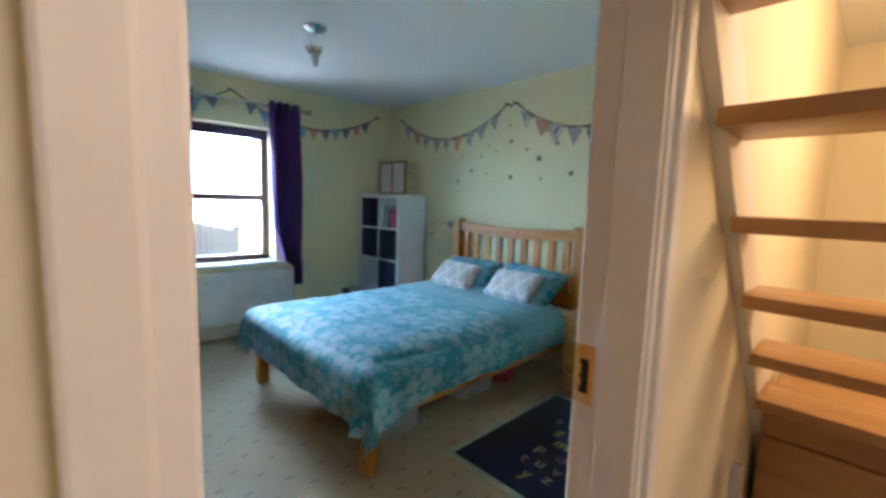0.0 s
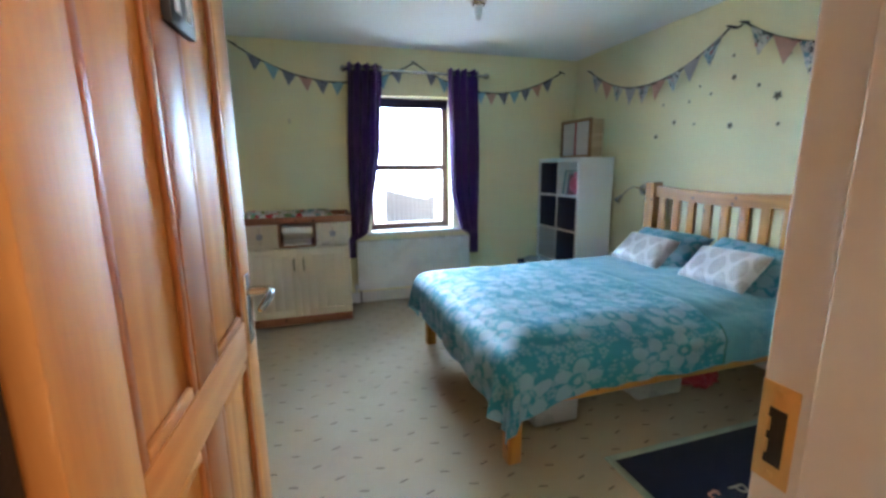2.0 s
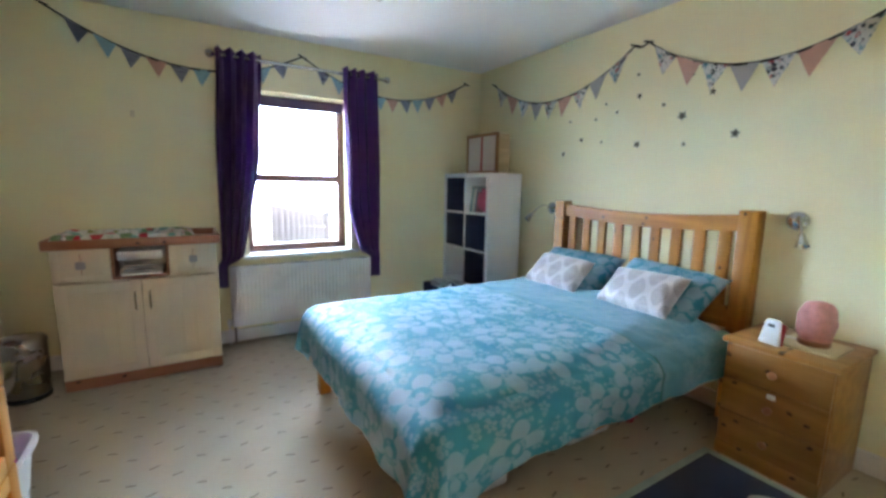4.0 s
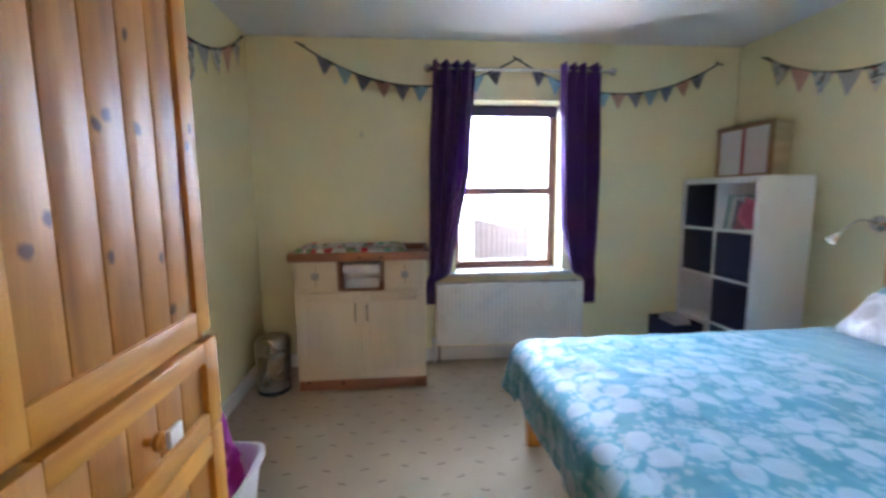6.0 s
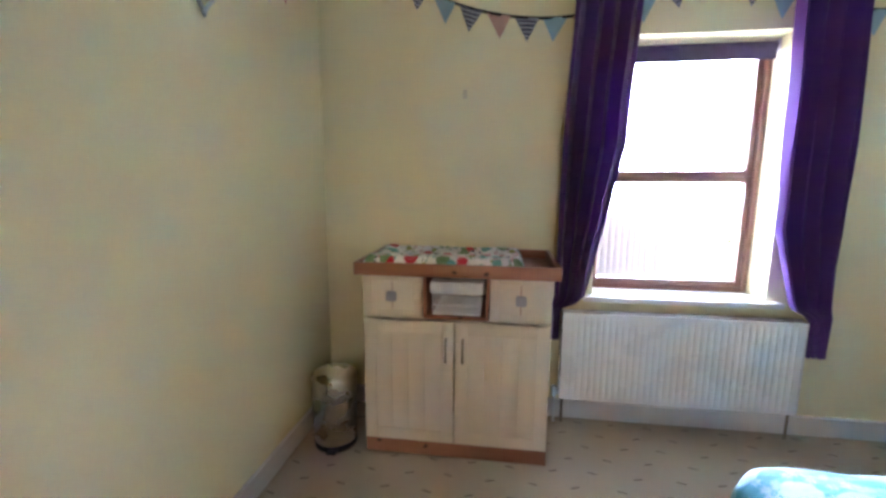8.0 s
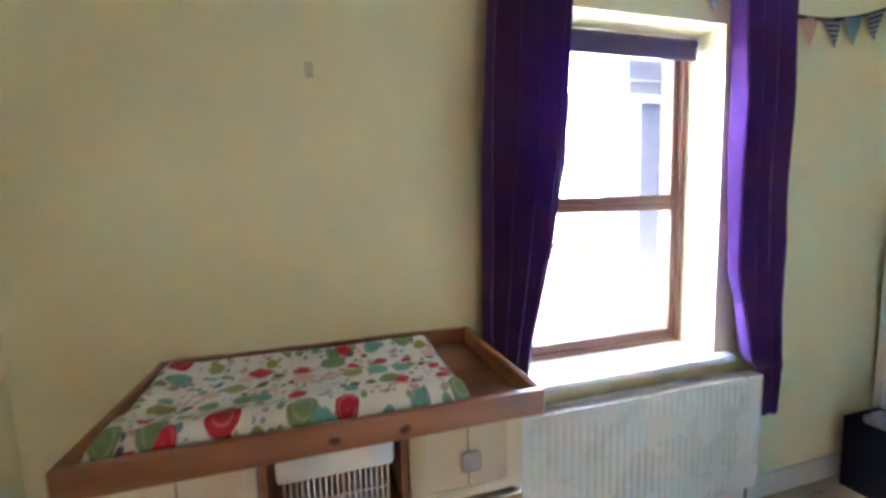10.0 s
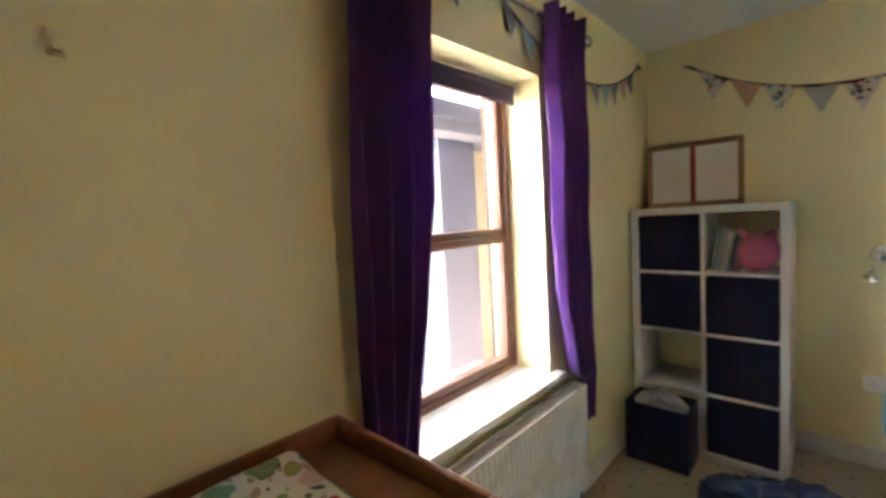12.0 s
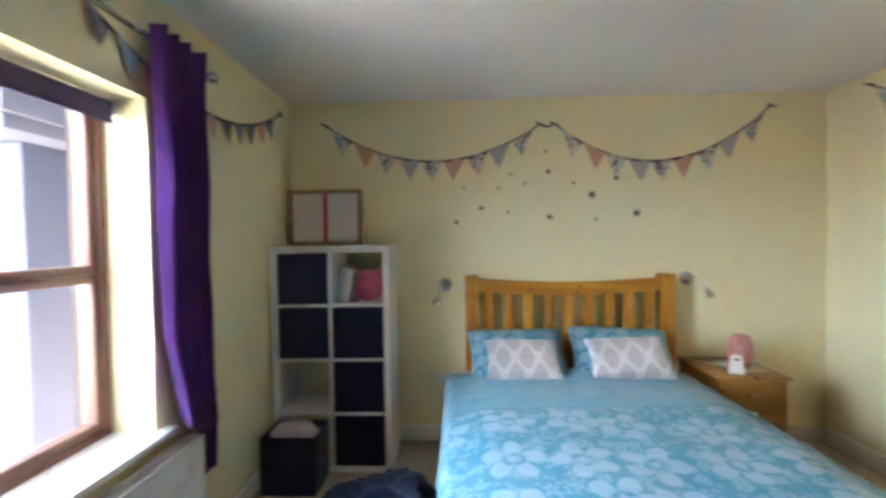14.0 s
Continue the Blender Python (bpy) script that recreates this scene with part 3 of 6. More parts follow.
# ---- bedroom door, standing open ----
def bedroom_door():
    w, t, h = 0.765, 0.04, 2.0
    d = thing("door_1", (0.0, 0.0, 0.0), "open varnished pine door with chrome lever handle", "door", kind="structure")
    hinge, lock, mun = 0.122, w - 0.105, (0.328, 0.425)
    lo, mid, hi = (0.008, 0.20), (0.93, 1.022), (h - 0.11, h)
    for ya, yb in ((0.0, hinge), (lock, w)):
        part("stile", boxes((-t, 0, ya, yb, 0.008, h), bevel=0.003), M_DOORWOOD, d)
    for za, zb in (lo, mid, hi):
        part("rail", boxes((-t, 0, hinge, lock, za, zb), bevel=0.003), M_DOORRAIL, d)
    for za, zb in ((lo[1], mid[0]), (mid[1], hi[0])):
        # Muntin coloured dark, as it mirrors no window light like the boards.
        part("muntin", boxes((-t, 0, mun[0], mun[1], za, zb), bevel=0.003), M_MOULD, d, "reddish muntin, darkened for lacking the window's reflection")
        for ya, yb in ((hinge, mun[0]), (mun[1], lock)):
            part("panel_board", boxes((-t + 0.012, -0.012, ya, yb, za, zb), bevel=0.003), M_DOORWOOD, d)
            m = 0.022
            for name, r in (("moulding", (-0.012, -0.001, ya, ya + m, za, zb)), ("moulding", (-0.012, -0.001, yb - m, yb, za, zb)),
                            ("moulding", (-0.012, -0.001, ya + m, yb - m, za, za + m)), ("moulding", (-0.012, -0.001, ya + m, yb - m, zb - m, zb))):
                part(name, boxes(r, bevel=0.005), M_MOULD if r[5] - r[4] > 0.1 else M_DOORRAIL, d)
    for side, sx in ((0.0, 1), (-t, -1)):
        plate = part("handle_plate", boxes((side, side + sx * 0.006, w - 0.085, w - 0.042, 0.955, 1.13) if sx > 0 else (side - 0.006, side, w - 0.085, w - 0.042, 0.955, 1.13), bevel=0.002), M_CHROME, d, "chrome handle plate")
        bm = bmesh.new()
        yb = w - 0.063
        tube(bm, [(side + sx * 0.004, yb, 1.085), (side + sx * 0.05, yb, 1.085), (side + sx * 0.062, yb - 0.012, 1.085), (side + sx * 0.066, yb - 0.06, 1.09), (side + sx * 0.06, yb - 0.10, 1.08), (side + sx * 0.052, yb - 0.118, 1.07)], 0.010, 10, taper=[1.2, 1, 1, 0.95, 0.9, 0.6])
        part("lever", bm, M_CHROME, plate)
    part("latch_plate", boxes((-t + 0.009, -0.009, w - 0.0005, w + 0.002, 0.99, 1.085)), M_BRASS, d, "brass latch plate")
    for z in (0.25, 1.0, 1.75):
        part("hinge", tube(bmesh.new(), [(-0.001, -0.008, z - 0.05), (-0.001, -0.008, z + 0.05)], 0.007), M_BRASS, d)
    sign = part("letter_plaque", boxes((0.002, 0.016, 0.36, 0.47, 1.60, 1.80), bevel=0.002), M_BLACK, d, "black letter plaque")
    bm = bmesh.new()
    for r in ((0.016, 0.018, 0.38, 0.398, 1.62, 1.78), (0.016, 0.018, 0.432, 0.45, 1.62, 1.78), (0.016, 0.018, 0.398, 0.432, 1.69, 1.71)):
        box(bm, *r)
    part("letter", bm, M_WHITEPL, sign, "white letter")
    d.matrix_basis = pose(0.240, 0.630, 0, 0, 0, -3.8)


bedroom_door()


# ---- window ----
def window():
    w = thing("window_1", (1.459, 4.72, WIN[2]), "brown wooden double-hung window with two panes", "window", kind="structure")
    x0, x1, z0, z1 = WIN
    ya, yb, fr, sh = 4.695, 4.765, 0.03, 0.03
    part("window_frame", boxes((x0, x0 + fr, ya, yb, z0, z1), (x1 - fr, x1, ya, yb, z0, z1), bevel=0.005), M_BROWN, w)
    part("frame_rail", boxes((x0 + fr, x1 - fr, ya, yb, z0, z0 + fr), (x0 + fr, x1 - fr, ya, yb, z1 - fr, z1), bevel=0.005), M_BROWN_X, w)
    zm = 1.39
    for za, zb, yo in ((z0 + fr, zm, 0.012), (zm, z1 - fr, 0.02)):
        xs, xe = x0 + fr, x1 - fr
        s = part("sash", boxes((xs, xs + sh, ya + yo, yb, za, zb), (xe - sh, xe, ya + yo, yb, za, zb), bevel=0.005), M_BROWN, w)
        part("sash_rail", boxes((xs + sh, xe - sh, ya + yo, yb, za, za + 0.035), (xs + sh, xe - sh, ya + yo, yb, zb - 0.035, zb), bevel=0.005), M_BROWN_X, s)
        glass_pane("pane", xs + sh - 0.005, xe - sh + 0.005, ya + 0.04, za + 0.03, zb - 0.03, s)
    zs = z0 + 0.005
    part("window_sill", boxes((0.965, x0, 4.465, 4.519, zs - 0.03, zs), (x0, x1, 4.465, 4.694, zs - 0.03, zs), (x1, 1.965, 4.465, 4.519, zs - 0.03, zs), bevel=0.004), M_WHITE, w, "white painted sill board")
    # The sill shares the pier's render, with shade in its colour.
    part("outer_sill", boxes((x0 + 0.002, x1 - 0.002, 4.766, 4.95, 0.62, 0.715), bevel=0.01), M_RENDER, w, "outer sill in the darkened shade-blue render")


window()
blind = thing("roller_blind", (1.455, 4.66, 2.06), "dark plum roller blind rolled up in the window head", "blind")
part("roll", tube(bmesh.new(), [(1.03, 4.662, 2.052), (1.885, 4.662, 2.052)], 0.026, 16), M_BLIND, blind)
part("hanging_cloth", boxes((1.035, 1.88, 4.638, 4.642, 1.992, 2.052)), M_BLIND, blind)
part("bottom_bar", boxes((1.035, 1.88, 4.634, 4.646, 1.984, 1.999), bevel=0.003), M_BLIND, blind)
for x in (1.021, 1.888):
    part("bracket", boxes((x, x + 0.006, 4.632, 4.690, 2.02, 2.085), bevel=0.002), M_WHITEPL, blind, "white plastic bracket")


# ---- curtains ----
def curtain_rod():
    rod = thing("curtain_rod", (1.53, 4.45, 2.30), "chrome curtain rod with ball ends above the window", "curtain rod")
    part("pole", tube(bmesh.new(), [(0.84, 4.45, 2.30), (2.215, 4.45, 2.30)], 0.013, 14), M_CHROME, rod)
    for x, s in ((0.84, -1), (2.215, 1)):
        part("finial", lathe(bmesh.new(), [(0.013, 0), (0.018, s * 0.006), (0.028, s * 0.022), (0.030, s * 0.035), (0.024, s * 0.052), (0.008, s * 0.062)], (x, 4.45, 2.30), 18, "x"), M_CHROME, rod)
    for x in (0.915, 2.14):
        bm = tube(bmesh.new(), [(x, 4.455, 2.30), (x, 4.515, 2.30)], 0.008)
        lathe(bm, [(0.03, 0), (0.03, -0.006), (0.012, -0.012)], (x, 4.5195, 2.30), 16, "y")
        part("bracket", bm, M_CHROME, rod)


curtain_rod()


def curtain(top_a, top_b, low_a, low_b, bot_a, bot_b, waist_a, waist_b, waist_z, hem, seed, folds=4):
    c = thing("curtain", ((top_a + top_b) / 2, 4.45, hem), "long purple eyelet curtain hanging from the chrome rod", "curtain", "curtains at the window")
    top = 2.345

    def edge(t0, w0, m0, b0, z):
        if z > waist_z:
            f = (top - z) / (top - waist_z)
            f = f * f * (3 - 2 * f)
            return t0 + (w0 - t0) * f
        if z > 0.74:
            f = (waist_z - z) / (waist_z - 0.74)
            return w0 + (m0 - w0) * f
        f = min(1.0, (0.74 - z) / 0.07)
        return m0 + (b0 - m0) * f * f * (3 - 2 * f)

    def fn(a, b):
        z = top - (top - hem) * b
        xa, xb = edge(top_a, waist_a, low_a, bot_a, z), edge(top_b, waist_b, low_b, bot_b, z)
        ph = 2 * math.pi * folds * (a + 0.035 * noise.noise((a * 3, b * 2.0, seed)))
        deep = 0.05 * (1 - 0.25 * b) * min(1.0, (xb - xa) / 0.14)
        x = xa + (xb - xa) * (a + 0.018 * math.sin(2 * ph) * (1 - b))
        y = 4.442 - deep * math.sin(ph) + 0.012 * noise.noise((a * 6, b * 5, seed + 7))
        return Vector((x, min(y, 4.505), z + 0.006 * math.sin(ph) * (b == 0)))

    part("cloth", sheet(fn, 110, 60, thick=0.003), M_CURTAIN, c)
    for k in range(2 * folds):
        a = (k + 0.5) / (2 * folds)
        x = top_a + (top_b - top_a) * a
        ring = [(x + 0.002, 4.45 + 0.024 * math.cos(t * math.pi / 9), 2.30 + 0.024 * math.sin(t * math.pi / 9)) for t in range(18)]
        part("eyelet", tube(bmesh.new(), ring, 0.0045, 8, closed=True), M_CHROME, c, "chrome eyelet")


curtain(0.845, 1.165, 0.808, 0.965, 0.775, 0.842, 0.812, 1.13, 1.55, 0.50, 3.0)
curtain(1.828, 2.155, 1.960, 2.165, 2.066, 2.165, 1.852, 2.172, 1.12, 0.475, 9.0)


# ---- radiator ----
def radiator():
    x0, x1, yf, yb, z0, z1 = 0.852, 2.055, 4.413, 4.487, 0.155, 0.66
    r = thing("radiator", (1.45, 4.47, 0.155), "white enamelled panel radiator under the window", "radiator")

    def fn(a, b):
        x = x0 + 0.006 + (x1 - x0 - 0.012) * a
        z = z0 + 0.012 + (z1 - z0 - 0.028) * b
        inside = 0.05 < b < 0.95 and 0.03 < a < 0.97
        rib = max(0.0, math.sin(a * (x1 - x0) / 0.033 * 2 * math.pi)) ** 1.0
        return Vector((x, yf + 0.004 - (0.0045 * rib if inside else 0.0), z))
    front = sheet(fn, 290, 18)
    part("front_panel", front, M_RADIATOR, r)
    part("core", boxes((x0 + 0.004, x1 - 0.004, yf + 0.006, yf + 0.014, z0, z1 - 0.012), (x0 + 0.004, x1 - 0.004, yb - 0.012, yb, z0, z1 - 0.012), bevel=0.003), M_RADIATOR, r)
    for x in (x0, x1 - 0.005):
        part("side_panel", boxes((x, x + 0.005, yf, yb, z0 + 0.01, z1), bevel=0.002), M_RADIATOR, r)
    bm = boxes((x0, x1, yf, yf + 0.014, z1 - 0.012, z1), (x0, x1, yb - 0.014, yb, z1 - 0.012, z1), bevel=0.002)
    for k in range(80):
        x = x0 + 0.012 + k * (x1 - x0 - 0.02) / 80
        box(bm, x, x + 0.006, yf + 0.014, yb - 0.014, z1 - 0.008, z1 - 0.002)
    part("top_grille", bm, M_RADIATOR, r)
    for x in (x0 + 0.02, x1 - 0.02):
        bm = tube(bmesh.new(), [(x, 4.45, 0.005), (x, 4.45, 0.17)], 0.0075)
        part("pipe", bm, M_CHROME, r, "thin chrome pipe")
    bm = lathe(bmesh.new(), [(0.012, 0), (0.017, 0.008), (0.017, 0.045), (0.012, 0.055)], (x0 - 0.022, 4.45, 0.165), 14)
    tube(bm, [(x0 - 0.022, 4.45, 0.005), (x0 - 0.022, 4.45, 0.17)], 0.0075)
    tube(bm, [(x0 - 0.022, 4.45, 0.18), (x0 + 0.01, 4.45, 0.18)], 0.009)
    part("valve", bm, M_WHITEPL, r, "white valve head")


radiator()


# ---- changing unit ----
def changing_unit():
    x0, x1, yf, yb = -0.142, 0.748, 4.06, 4.50
    u = thing("changing_unit", (0.28, 4.28, 0.0), "cream changing unit with reddish wood tray and two doors", "changing table")
    part("carcass", boxes((x0, x0 + 0.016, yf, yb, 0.02, 0.925), (x1 - 0.016, x1, yf, yb, 0.02, 0.925), (x0, x1, yb - 0.012, yb, 0.05, 0.925), (x0 + 0.016, x1 - 0.016, yf + 0.01, yb, 0.70, 0.715), bevel=0.001), M_CREAM, u)
    part("plinth", boxes((x0, x1, yf - 0.012, yf + 0.03, 0.0, 0.075), (x0, x0 + 0.02, yf, yb, 0.0, 0.075), (x1 - 0.02, x1, yf, yb, 0.0, 0.075), bevel=0.003), M_TRAY, u, "reddish wooden plinth")
    xm = (x0 + x1) / 2
    for xa, xb, hx in ((x0 + 0.002, xm - 0.002, xm - 0.04), (xm + 0.002, x1 - 0.002, xm + 0.04)):
        d = part("door", boxes((xa, xb, yf - 0.018, yf - 0.002, 0.08, 0.70), bevel=0.002), M_CREAM, u)
        m = 0.06
        part("door_frame", boxes((xa + 0.001, xa + m, yf - 0.022, yf - 0.017, 0.081, 0.699), (xb - m, xb - 0.001, yf - 0.022, yf - 0.017, 0.081, 0.699), (xa + m, xb - m, yf - 0.022, yf - 0.017, 0.081, 0.081 + m), (xa + m, xb - m, yf - 0.022, yf - 0.017, 0.699 - m, 0.699), bevel=0.0015), M_CREAM, d)
        n = 4
        bw = (xb - xa - 2 * m) / n
        for k in range(n):
            part("slat", boxes((xa + m + k * bw + 0.0022, xa + m + (k + 1) * bw - 0.0022, yf - 0.0205, yf - 0.017, 0.081 + m, 0.699 - m), bevel=0.001), M_CREAM, d)
        bm = tube(bmesh.new(), [(hx, yf - 0.022, 0.50), (hx, yf - 0.045, 0.515), (hx, yf - 0.05, 0.56), (hx, yf - 0.045, 0.605), (hx, yf - 0.022, 0.62)], 0.006, 8)
        part("handle", bm, M_CHROME, d, "chrome bow handle")
    for xa, xb in ((x0 + 0.002, 0.148), (0.466, x1 - 0.002)):
        d = part("drawer", boxes((xa, xb, yf - 0.018, yf + 0.30, 0.72, 0.92), bevel=0.002), M_CREAM, u)
        part("drawer_frame", boxes((xa + 0.001, xa + 0.04, yf - 0.022, yf - 0.017, 0.721, 0.919), (xb - 0.04, xb - 0.001, yf - 0.022, yf - 0.017, 0.721, 0.919), (xa + 0.04, xb - 0.04, yf - 0.022, yf - 0.017, 0.721, 0.747), (xa + 0.04, xb - 0.04, yf - 0.022, yf - 0.017, 0.893, 0.919), bevel=0.0015), M_CREAM, d)
        xc = (xa + xb) / 2
        bm = boxes((xc - 0.024, xc + 0.024, yf - 0.044, yf - 0.034, 0.796, 0.844), bevel=0.008)
        tube(bm, [(xc, yf - 0.018, 0.82), (xc, yf - 0.036, 0.82)], 0.009, 10)
        part("knob", bm, M_GREY, d, "flat grey knob")
        part("groove", boxes((xc - 0.0015, xc + 0.0015, yf - 0.0192, yf - 0.0175, 0.75, 0.89)), M_TRAY, d)
    part("niche", boxes((0.152, 0.166, yf - 0.012, yb - 0.02, 0.712, 0.925), (0.448, 0.462, yf - 0.012, yb - 0.02, 0.712, 0.925), (0.166, 0.448, yf - 0.012, yb - 0.02, 0.71, 0.725), bevel=0.001), M_TRAY, u, "reddish wooden open niche")
    yt = 3.982
    part("tray_base", boxes((x0 - 0.02, x1 + 0.026, yt + 0.002, yb + 0.012, 0.925, 0.938), bevel=0.002), M_TRAY, u)
    for r in ((x0 - 0.022, x1 + 0.028, yt, yt + 0.02, 0.934, 0.985), (x0 - 0.022, x1 + 0.028, yb - 0.005, yb + 0.015, 0.934, 0.985), (x0 - 0.022, x0 - 0.002, yt + 0.02, yb - 0.005, 0.934, 0.985), (x1 + 0.008, x1 + 0.028, yt + 0.02, yb - 0.005, 0.934, 0.985)):
        part("tray_edge", boxes(r, bevel=0.004), M_TRAY, u)


changing_unit()


def changing_mat():
    x0, x1, y0, y1, z = -0.138, 0.62, 4.012, 4.445, 0.9385
    c = thing("changing_mat", (0.2, 4.27, z), "white padded changing mat printed with fruit and leaves", "changing mat")

    def fn(a, b):
        x, y = x0 + (x1 - x0) * a, y0 + (y1 - y0) * b
        side = math.exp(-(((b - 0.12) / 0.10) ** 2)) + math.exp(-(((b - 0.88) / 0.10) ** 2)) + 0.8 * math.exp(-(((a - 0.05) / 0.05) ** 2))
        rim = min(a, 1 - a) * (x1 - x0) / 0.03, min(b, 1 - b) * (y1 - y0) / 0.03
        k = min(1.0, max(0.0, min(rim))) ** 0.5
        dent = 0.004 * noise.noise((x * 9, y * 9, 2))
        return Vector((x, y, z + 0.018 + k * (0.026 + 0.026 * min(side, 1.15) + dent)))
    part("pad", sheet(fn, 70, 44, lambda a, b: ((x1 - x0) * a, (y1 - y0) * b)), M_MATPRINT, c)
    bm = boxes((x0 + 0.004, x1 - 0.004, y0 + 0.004, y1 - 0.004, z, z + 0.022), bevel=0.006)
    part("underside", bm, M_MATEDGE, c, "mint vinyl underside")
    loop = [(x0, y0, z + 0.018), (x1, y0, z + 0.018), (x1, y1, z + 0.018), (x0, y1, z + 0.018)]
    part("piping", tube(bmesh.new(), loop, 0.006, 8, closed=True), M_MATEDGE, c, "mint green piping")


changing_mat()


def wicker_basket():
    x0, x1, y0, y1, z0, z1 = 0.185, 0.43, 4.055, 4.40, 0.7255, 0.885
    b = thing("wicker_basket", (0.307, 4.24, z0), "white wicker basket with folded cotton lining in the niche", "basket")
    n = 19
    for k in range(n):
        x = x0 + 0.012 + (x1 - x0 - 0.024) * k / (n - 1)
        bm = tube(bmesh.new(), [(x, y0 + 0.012, z0 + 0.012), (x, y0 + 0.006 + 0.003 * (k % 2), (z0 + z1) / 2 - 0.02), (x, y0 + 0.004, z1 - 0.04)], 0.0033, 6)
        part("stake", bm, M_WICKER, b)
    bm = bmesh.new()
    for k in range(2):
        z = z0 + 0.004 + k * 0.042
        box(bm, x0 + 0.01, x1 - 0.01, y0 + 0.008, y0 + 0.014, z, z + 0.008, bevel=0.003)
    box(bm, x0 + 0.008, x1 - 0.008, y0 + 0.014, y1, z0, z0 + 0.006)
    part("weave", bm, M_WICKER, b)
    part("lining", boxes((x0 - 0.004, x1 + 0.004, y0 - 0.004, y1, z1 - 0.055, z1 + 0.006), bevel=0.012), cloth("white_cotton_lining", (0.74, 0.74, 0.74)), b, "folded white cotton lining")


wicker_basket()


def pedal_bin():
    c = (-0.325, 4.10)
    b = thing("pedal_bin", (c[0], c[1], 0.0), "small brushed steel pedal bin beside the changing unit", "bin")
    body = part("body", lathe(bmesh.new(), [(0.106, 0.03), (0.109, 0.035), (0.114, 0.345), (0.113, 0.355)], (c[0], c[1], 0), 36), M_STEEL, b)
    part("lid", lathe(bmesh.new(), [(0.116, 0.356), (0.116, 0.37), (0.104, 0.388), (0.064, 0.40), (0.0, 0.404)], (c[0], c[1], 0), 36), M_STEEL, b)
    part("base_ring", lathe(bmesh.new(), [(0.108, 0.0), (0.110, 0.006), (0.110, 0.024), (0.106, 0.03)], (c[0], c[1], 0), 36), M_BLACK, b, "black plastic base ring")
    part("pedal", boxes((c[0] + 0.0, c[0] + 0.05, c[1] - 0.14, c[1] - 0.09, 0.012, 0.022), bevel=0.004), M_BLACK, b, "black pedal")
    part("hinge", boxes((c[0] - 0.03, c[0] + 0.03, c[1] + 0.095, c[1] + 0.12, 0.315, 0.37), bevel=0.004), M_BLACK, b)


pedal_bin()


# ---- bed ----
def bed():
    b = thing("double_bed", (2.28, 2.49, 0.0), "orange pine double bed with slatted headboard", "bed")
    bm = bmesh.new()
    n = 24
    rings = []
    for k in range(n + 1):
        a = k / n
        y, zt = 1.845 + 1.285 * a, 1.215 - 0.030 * math.sin(math.pi * a)
        rings.append([bm.verts.new(p) for p in ((3.262, y, zt - 0.093), (3.298, y, zt - 0.093), (3.298, y, zt), (3.262, y, zt))])
    for r0, r1 in zip(rings, rings[1:]):
        for i in range(4):
            bm.faces.new((r0[i], r0[(i + 1) % 4], r1[(i + 1) % 4], r1[i]))
    bmesh.ops.recalc_face_normals(bm, faces=bm.faces)
    part("top_rail", bm, M_PINE_Y, b)
    part("lower_rail", boxes((3.264, 3.296, 1.845, 3.13, 0.55, 0.68), bevel=0.004), M_PINE_Y, b)
    n = 9
    for k in range(n):
        y = 1.845 + 1.285 * (k + 0.5) / n + 0.0
        part("slat", boxes((3.270, 3.290, y - 0.034, y + 0.034, 0.67, 1.13), bevel=0.003), M_PINE, b)
    for ya in (1.748, 3.13):
        post = part("post", boxes((3.24, 3.335, ya, ya + 0.098, 0.0, 1.24), bevel=0.006), M_PINE, b)
    for ya in (1.80, 3.245):
        part("leg", boxes((1.255, 1.325, ya, ya + 0.07, 0.0, 0.40), bevel=0.006), M_PINE, b)
    for ya in (1.815, 3.265):
        part("side_rail", boxes((1.33, 3.24, ya, ya + 0.03, 0.27, 0.40), bevel=0.004), M_PINE_X, b)
    part("foot_rail", boxes((1.262, 1.295, 1.872, 3.243, 0.27, 0.40), bevel=0.004), M_PINE_Y, b)
    for k in range(13):
        x = 1.38 + k * 0.145
        part("base_slat", boxes((x, x + 0.07, 1.846, 3.264, 0.375, 0.393)), M_PALEWOOD, b)


bed()
solo("mattress", boxes((1.285, 3.235, 1.84, 3.27, 0.40, 0.575), bevel=0.045), M_MATTRESS, (2.26, 2.55, 0.40), "white double mattress on the pine bed base", "mattress")


